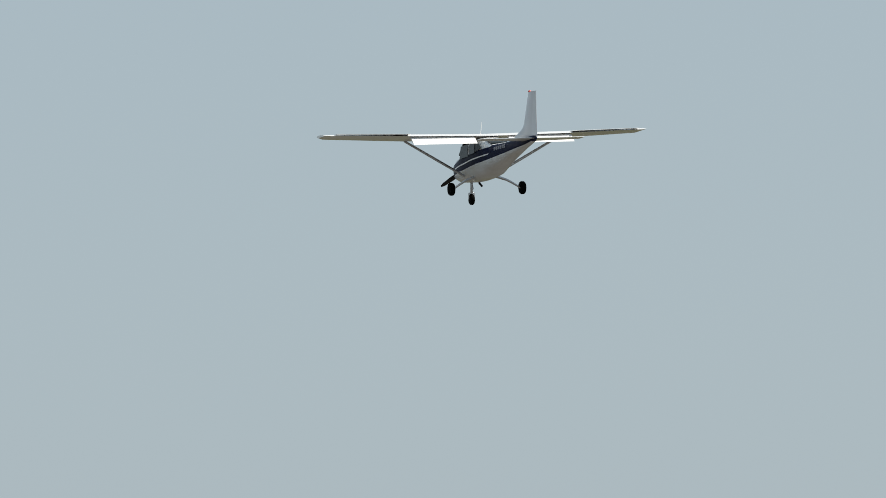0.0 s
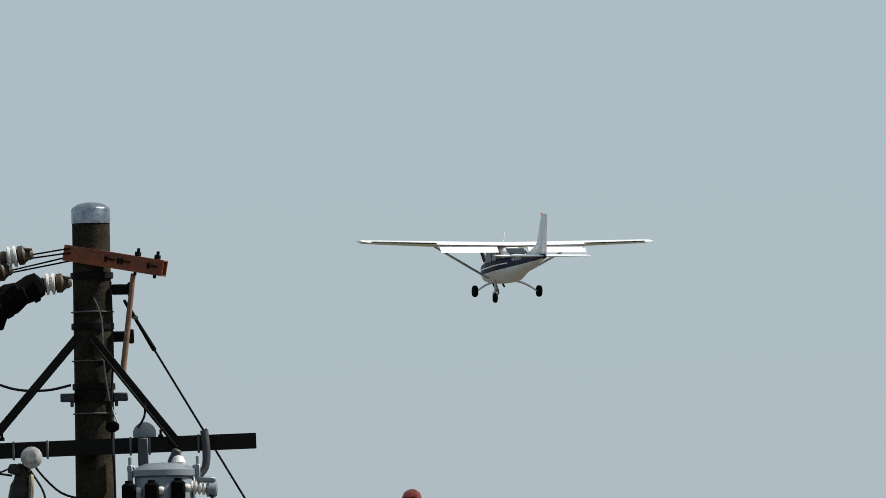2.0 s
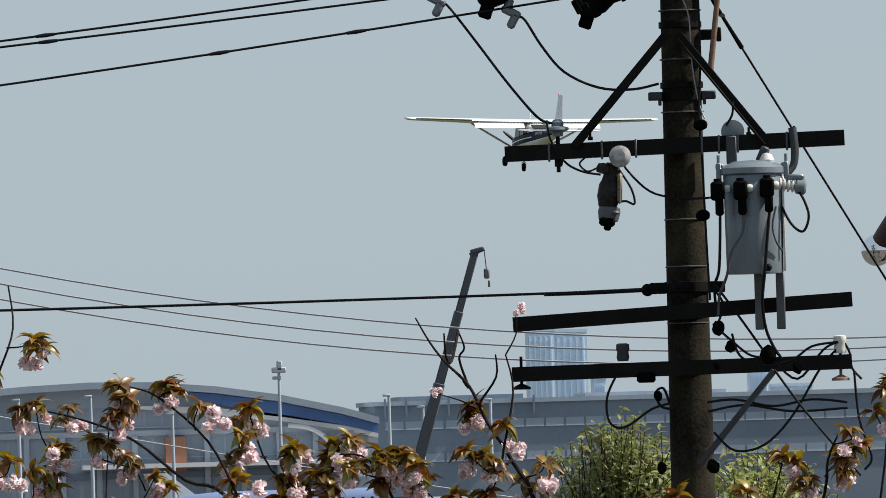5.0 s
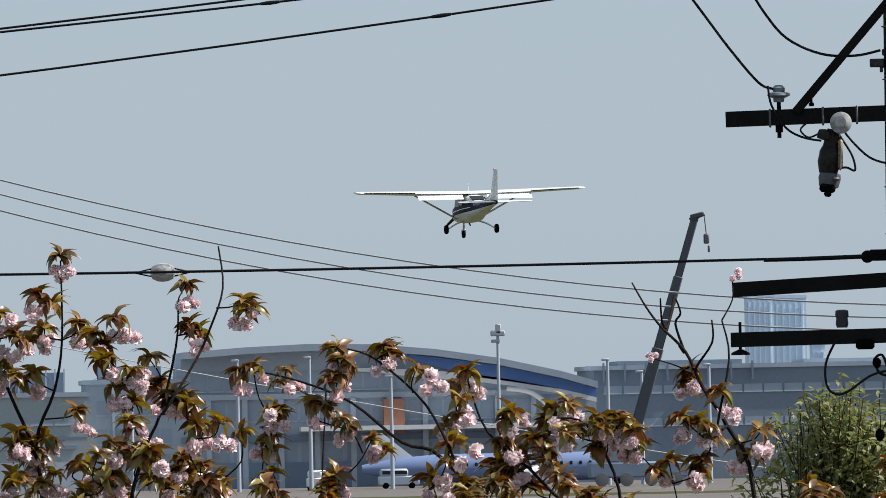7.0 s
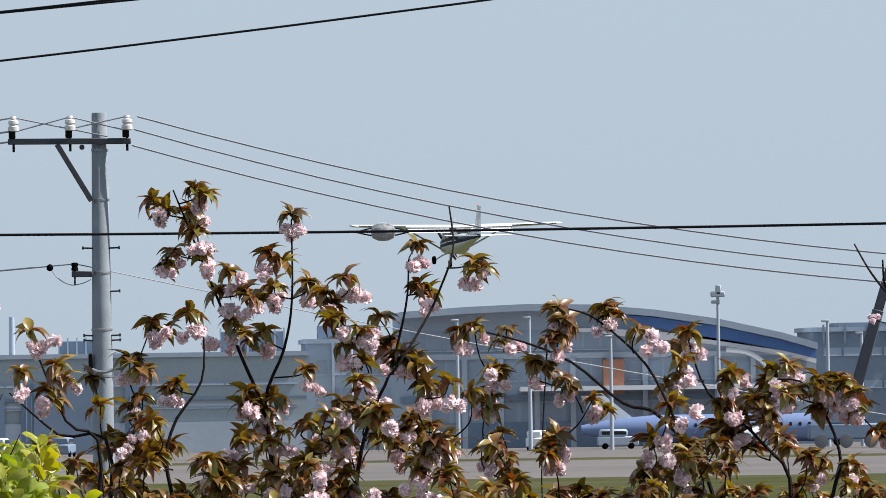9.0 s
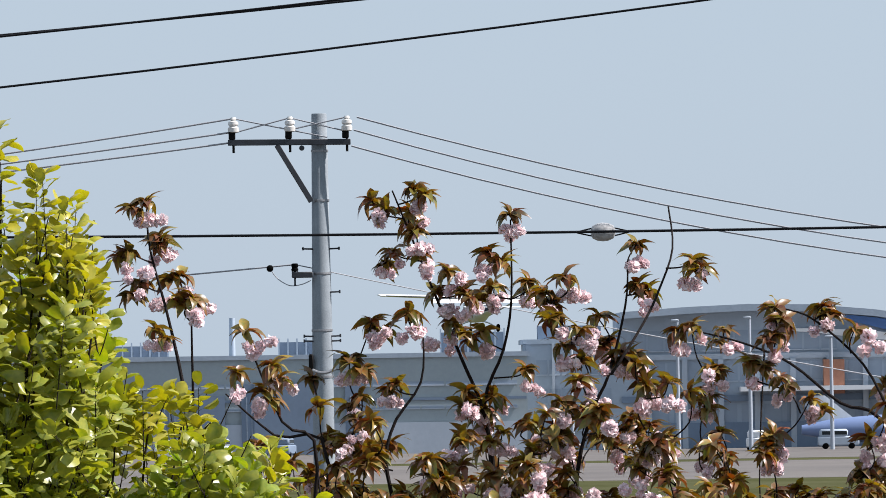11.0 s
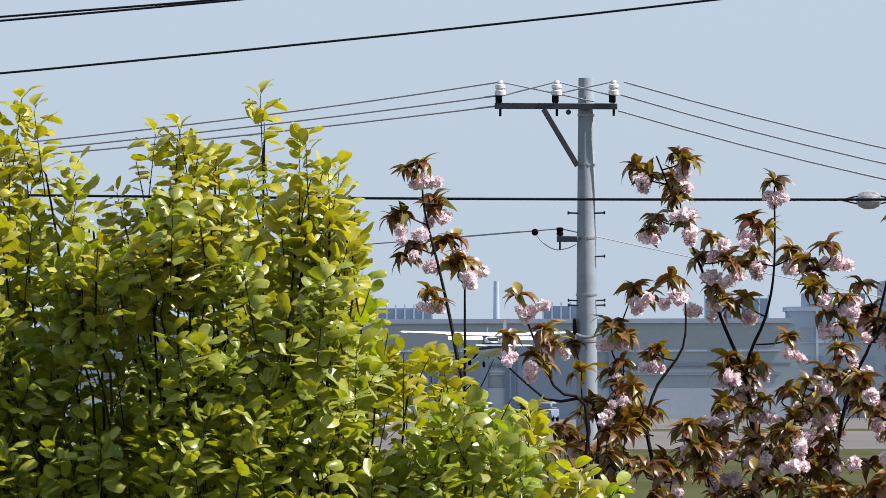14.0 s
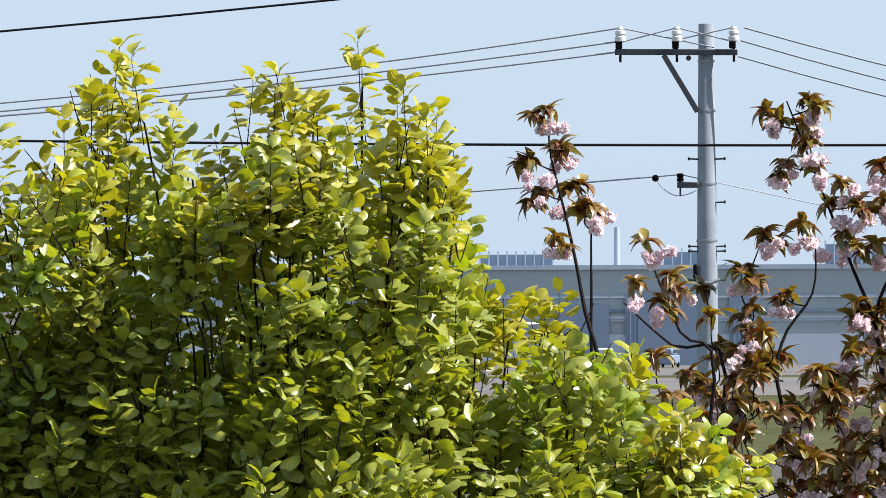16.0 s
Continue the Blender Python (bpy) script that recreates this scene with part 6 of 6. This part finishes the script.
def lime_tree():
    """The broad-leaved tree with lime-green young leaves."""
    rnd = random.Random(31)
    tree = thing("green_leaf_tree", "broad-leaved tree with glossy lime-green young leaves", "tree", pose(-1.1, 33.0, 0))
    k = 33.0 / 20000
    us = [-1550, -1249, -1150, -1120, -1080, -1040, -1025, -985, -960, -909, -860, -834, -799, -769, -729, -680, -649, -615, -599, -579, -550, -519, -480, -449, -419, -399, -375, -350, -325, -300, -249, -199, -149, -109, -60, 20, 80, 120]
    vs = [230, 210, 230, 270, 270, 210, 110, 110, 180, 205, 215, 250, 215, 290, 310, 300, 250, 250, 190, 120, 130, 220, 235, 190, 110, 60, -20, -80, -60, -10, -5, -25, -90, -174, -204, -244, -324, -420]
    bm = new_bm()
    smooth_limb(bm, [(0, 0, 0), (0.03, 0.02, 1.6), (-0.03, 0, 3.2), (0.0, 0, 4.2)], 0.15, 0.09)
    part("trunk", bm, BARK_GREEN, tree)
    shapes = [shoot_mesh(rnd, s) for s in (1.0, 1.0, 1.1, 0.95, 1.15, 1.05, 0.9, 1.2, 1.0, 1.1)]
    tender = [shoot_mesh(rnd, s, LEAF_TENDER) for s in (1.0, 1.1, 1.05, 0.95)]
    # leading shoots: bearing, top and how far down each stays clothed before it meets the crown
    tops = [(-1098, 448, 220), (-1050, 425, 290), (-939, 270, 215), (-834, 381, 220), (-759, 421, 240), (-689, 396, 240), (-614, 455, 345), (-520, 366, 200), (-480, 320, 200),
            (-449, 306, 190), (-419, 156, 90), (-319, 30, -40), (-249, 40, -60), (-199, 36, -60), (-169, -34, -120), (-1200, 310, 220), (-1135, 400, 240), (-1125, 415, 240), (-722, 395, 250), (-545, 335, 200), (-500, 370, 200), (-462, 325, 190), (-1330, 290, 200), (-1460, 300, 200)]
    for u, v, foot in tops:
        y = rnd.uniform(-0.3, 0.3)
        top = Vector((u * k + 1.1, y, 7.2 + v * k))
        low = Vector((top.x * 0.55 + rnd.uniform(-.1, .1), y * 0.6, 5.6))
        bm = new_bm()
        mid = Vector((low.x * 0.3 + top.x * 0.7, y, 7.2 + (foot - 90) * k))
        end = top - Vector((0, 0, 0.10))
        smooth_limb(bm, [Vector((0, 0, 4.1)), low, mid, mid.lerp(end, 0.5) + Vector((rnd.uniform(-.015, .015), 0, 0)), end], 0.0055, 0.0012)
        part("limb", bm, BARK_GREEN, tree)
        z, j = top.z - 0.275, 0
        while z > 7.2 + foot * k - 0.30:
            f = (top.z - z) / max(0.01, top.z - mid.z)
            at = Vector((top.x + (mid.x - top.x) * f + rnd.uniform(-.055, .055) * (j > 0), y + rnd.uniform(-.05, .05), z))
            ob = new("leafy_shoot", tender[(j + int(abs(u))) % 4] if j < 2 else shapes[(j + int(abs(u))) % 10])
            ob.parent = tree
            ob.matrix_basis = Matrix.Translation(at) @ Euler((rnd.uniform(-.2, .2), rnd.uniform(-.3, .3) * (j > 0), rnd.uniform(0, 6.3))).to_matrix().to_4x4()
            z -= rnd.uniform(0.08, 0.13)
            j += 1
    sticks, sprays = new_bm(), []
    for i in range(1500):
        u = rnd.uniform(-1550, 120)
        top = np.interp(u, us, vs) * k + 7.2
        z = top - 0.27 - abs(rnd.gauss(0, 0.02)) - rnd.random() ** 1.1 * 1.15
        if i % 6 == 0:
            z = top - 0.27 - rnd.random() * 0.12
        # the crown widens downwards
        front = -0.40 - 0.75 * min(1.2, top - z - 0.2) * max(0.05, min(1.0, (u + 1080) / 420)) + 0.4 * max(0.0, min(1.0, (u + 200) / 320))
        y = front + (0.95 - front) * rnd.random() ** 1.35
        if math.sin(u / 23 + 1.3 * math.sin(9 * z)) * math.sin(14 * z + u / 31) > (0.22 if top - z < 0.62 else 0.45):
            continue
        if top - z < 0.65 and rnd.random() < 0.3:
            continue
        x = u * k + 1.1
        at = Vector((x, y, z))
        lean = max(-0.5, min(0.5, x * 0.35))
        m = Matrix.Translation(at) @ Euler((rnd.uniform(-.45, .35), lean + rnd.uniform(-.35, .35), rnd.uniform(0, 6.3))).to_matrix().to_4x4()
        sprays.append((m, rnd.choice(tender if top - z < 0.36 and rnd.random() < 0.7 else shapes)))
        low = at - Vector((x * 0.12, y * 0.1, rnd.uniform(0.15, 0.4)))
        if i % 8 < 1:
            tube(sticks, [low, low.lerp(at, 0.5) + Vector((0.02, 0, 0)), at, m @ Vector((0, 0, 0.24))], [0.0042, 0.0036, 0.0026, 0.0014], 5, 2)
    # shaded foliage deep in the crown
    plain = [shoot_mesh(rnd, s, LEAF_LIME, 3) for s in (1.1, 1.2, 1.15)]
    for i in range(620):
        u = rnd.uniform(-1550, 100)
        z = np.interp(u, us, vs) * k + 7.2 - 0.60 - rnd.random() * 0.95
        m = Matrix.Translation((u * k + 1.1, rnd.uniform(0.2, 1.15), z)) @ Euler((rnd.uniform(-.5, .5), rnd.uniform(-.6, .6), rnd.uniform(0, 6.3))).to_matrix().to_4x4()
        sprays.append((m, rnd.choice(plain)))
    tagged(part("twig", sticks, BARK_GREEN, tree), kind="stuff")
    # the nearest shoots are parts of their own, those deeper in the crown one mass
    sprays.sort(key=lambda s: s[0].translation.y)
    for m, me in sprays[:220]:
        ob = new("leafy_shoot", me)
        ob.parent, ob.matrix_basis = tree, m
    for name, wanted in (("inner_foliage", LEAF_LIME), ("tender_foliage", LEAF_TENDER)):
        verts, faces, slots = [], [], []
        for m, me in sprays[220:]:
            if me.materials[0] == wanted:
                base = len(verts)
                verts += [m @ v.co for v in me.vertices]
                faces += [[base + i for i in q.vertices] for q in me.polygons]
                slots += [q.material_index for q in me.polygons]
        inner = bpy.data.meshes.new(name)
        inner.from_pydata(verts, [], faces)
        inner.materials.append(wanted)
        inner.materials.append(BARK_GREEN)
        inner.polygons.foreach_set("material_index", slots)
        inner.shade_smooth()
        mass = tagged(new(name, inner), kind="stuff")
        mass.parent = tree
    return tree


LIME = lime_tree()


def feathery_tree(seed, x, y, top, spread, count, label, size=0.05):
    """A young tree of fine upright twigs and small soft leaves."""
    rnd = random.Random(seed)
    tree = thing("young_tree", label, "tree", pose(x, y, 0), group="young trees")
    bm = new_bm()
    smooth_limb(bm, [(0, 0, 0), (0.05, 0, top * 0.3), (-0.03, 0, top * 0.55), (0, 0, top * 0.75)], 0.09, 0.03)
    part("trunk", bm, BARK_GREEN, tree)
    twigs, leaves = new_bm(), new_bm()
    for i in range(count):
        base = Vector((rnd.uniform(-0.15, 0.15) * spread, rnd.uniform(-0.4, 0.4), top * rnd.uniform(0.60, 0.86)))
        ex = rnd.gauss(0, 0.42) * spread
        end = Vector((ex, rnd.uniform(-0.6, 0.6), top * (1.0 - 0.10 * (ex / spread) ** 2) - abs(rnd.gauss(0, 0.30)) - 0.05))
        mid = base.lerp(end, 0.5) + Vector((rnd.uniform(-.2, .2), 0, rnd.uniform(-.1, .2)))
        tube(twigs, [base, mid, end], [0.009, 0.006, 0.003], 4, 3)
        for j in range(60):
            t = rnd.uniform(0.25, 1.0)
            p = (base.lerp(mid, t * 2) if t < 0.5 else mid.lerp(end, t * 2 - 1)) + Vector((rnd.gauss(0, 0.06), rnd.gauss(0, 0.06), rnd.gauss(0, 0.05)))
            m = Matrix.Translation(p) @ Euler((rnd.uniform(-.8, 1.2), rnd.uniform(-.6, .6), rnd.uniform(0, 6.3))).to_matrix().to_4x4()
            leaf_into(leaves, m, size * rnd.uniform(0.7, 1.3), size * 0.42, rnd.uniform(0, 1), 0.3, 1.0, 3)
    tagged(part("twig", twigs, BARK_GREEN, tree), kind="stuff")
    tagged(part("leaves", leaves, LEAF_FAR, tree), kind="stuff")
    return tree


feathery_tree(41, 7.65, 90.0, 7.40, 0.9, 105, "young tree with fine pale green leaves", 0.085)
feathery_tree(42, 8.85, 91.0, 7.14, 0.8, 70, "young tree with fine pale green leaves", 0.085)
feathery_tree(43, 6.75, 55.0, 7.62, 0.6, 80, "young tree with pale green leaves beside the lamp pole", 0.06)
feathery_tree(44, 7.55, 56.0, 7.70, 1.0, 170, "young tree with pale green leaves", 0.06)


# ---- what moves ----
FLIGHT = (
    (0, 62.52, 363.06, 28.28, -3, -1.10, 8.7),
    (0.5, 60.02, 375.10, 27.50, -2.6, 0.04, 8.7),
    (1, 57.53, 387.14, 26.71, -1.8, 0.83, 8.6),
    (1.5, 54.83, 398.22, 26.03, -0.8, 1.33, 8.5),
    (2, 52.54, 410.58, 24.94, 0.2, 0.30, 8.4),
    (2.5, 50.21, 422.88, 24.07, 1, -4.34, 8.4),
    (3, 47.76, 435.15, 23.59, 1, -2.64, 8.4),
    (3.5, 45.16, 447.40, 23.01, 0.7, -3.84, 8.4),
    (4, 42.63, 459.62, 22.21, 0.2, -0.65, 8.5),
    (4.5, 39.90, 471.82, 21.52, -0.4, 0.47, 8.6),
    (5, 37.49, 483.96, 20.85, -0.8, 1.45, 9.2),
    (7.5, 25.34, 544.33, 16.68, -1.1, -0.86, 10.9),
    (8, 22.97, 556.34, 15.98, -1.1, -0.51, 11.2),
    (8.5, 20.59, 568.34, 15.24, -1, -0.25, 11.4),
    (9, 18.16, 580.32, 14.78, -1, -0.30, 11.4),
    (9.5, 15.64, 592.29, 13.94, -0.8, 0.44, 11.5),
    (12, 3.53, 651.92, 10.31, 0.1, 0.61, 11.6),
    (12.5, 0.84, 663.82, 9.66, 0.3, 0.60, 11.6),
    (13, -1.76, 675.70, 9.25, 0.5, 0.05, 11.6),
    (14.5, -8.27, 711.30, 6.98, 1.2, 0.41, 11.7),
    (16, -15.76, 748.39, 4.96, 2, 0.20, 11.8),
)


# the wind's push on each tree, as a lean in hundredths of a degree, time by time
LEAN_SPRIG = ((0.0, 4), (1.2, -6), (2.4, 5), (3.6, -8), (4.8, 3), (6.0, -10), (7.2, 0), (8.4, -12), (9.6, -4), (10.8, -20), (11.8, -19), (12.0, -15), (12.5, -28), (13.0, -28),
              (13.5, -48), (14.0, 4), (14.5, -3), (15.0, 9), (15.5, 23), (16.0, 20))
LEAN_MAIN = ((0.0, 3), (1.3, -6), (2.6, 6), (3.9, -4), (5.2, 5), (6.3, -12), (7.3, -22), (7.5, -15), (8.0, -3), (8.5, 4), (9.0, 6), (9.5, -6), (9.7, -12), (10.7, 5), (11.8, 0),
             (12.0, 23), (12.5, 6), (13.0, 9), (13.5, 1), (14.0, -1), (14.5, 20), (15.0, 23), (15.5, 26), (16.0, 25))
LEAN_EAST = ((0.0, 2), (1.5, -6), (3.0, 5), (4.5, 8), (5.0, 0), (6.2, -9), (7.5, 0), (8.0, -21), (8.5, 12), (9.0, 0), (9.5, 0), (9.7, 4), (11.0, -8), (12.4, 9), (13.8, -3), (16.0, 6))
LEAN_FAR_EAST = ((0.0, -2), (1.6, 5), (3.2, -5), (5.0, 2), (6.6, -8), (8.1, 5), (9.7, -4), (11.5, 6), (13.5, -5), (16.0, 2))
LEAN_LIME = ((0.0, 20), (2.5, 35), (5.0, 24), (7.5, 38), (9.0, 30), (10.4, 50), (11.8, 56), (12.0, 44), (12.5, 48), (13.0, 23), (13.5, 28), (14.0, 48), (14.5, 33), (15.0, 22),
             (15.5, 90), (16.0, 0))


def motions():
    for tree, lean in ((SPRIG, LEAN_SPRIG), (MAIN, LEAN_MAIN), (EAST, LEAN_EAST), (FAR_EAST, LEAN_FAR_EAST), (LIME, LEAN_LIME)):
        at = tree.matrix_basis.translation.copy()
        walk(tree, [(t, pose(*at, 0, a / 100, 0)) for t, a in lean])
    walk(plane, [(t, pose(x, y, z - 0.18, pitch, bank, turn)) for t, x, y, z, pitch, bank, turn in FLIGHT])
    walk(propeller, [(k / 10, pose(0, 1.86, -0.80, 0, 58 + 77 * k, 0)) for k in range(161)])


motions()
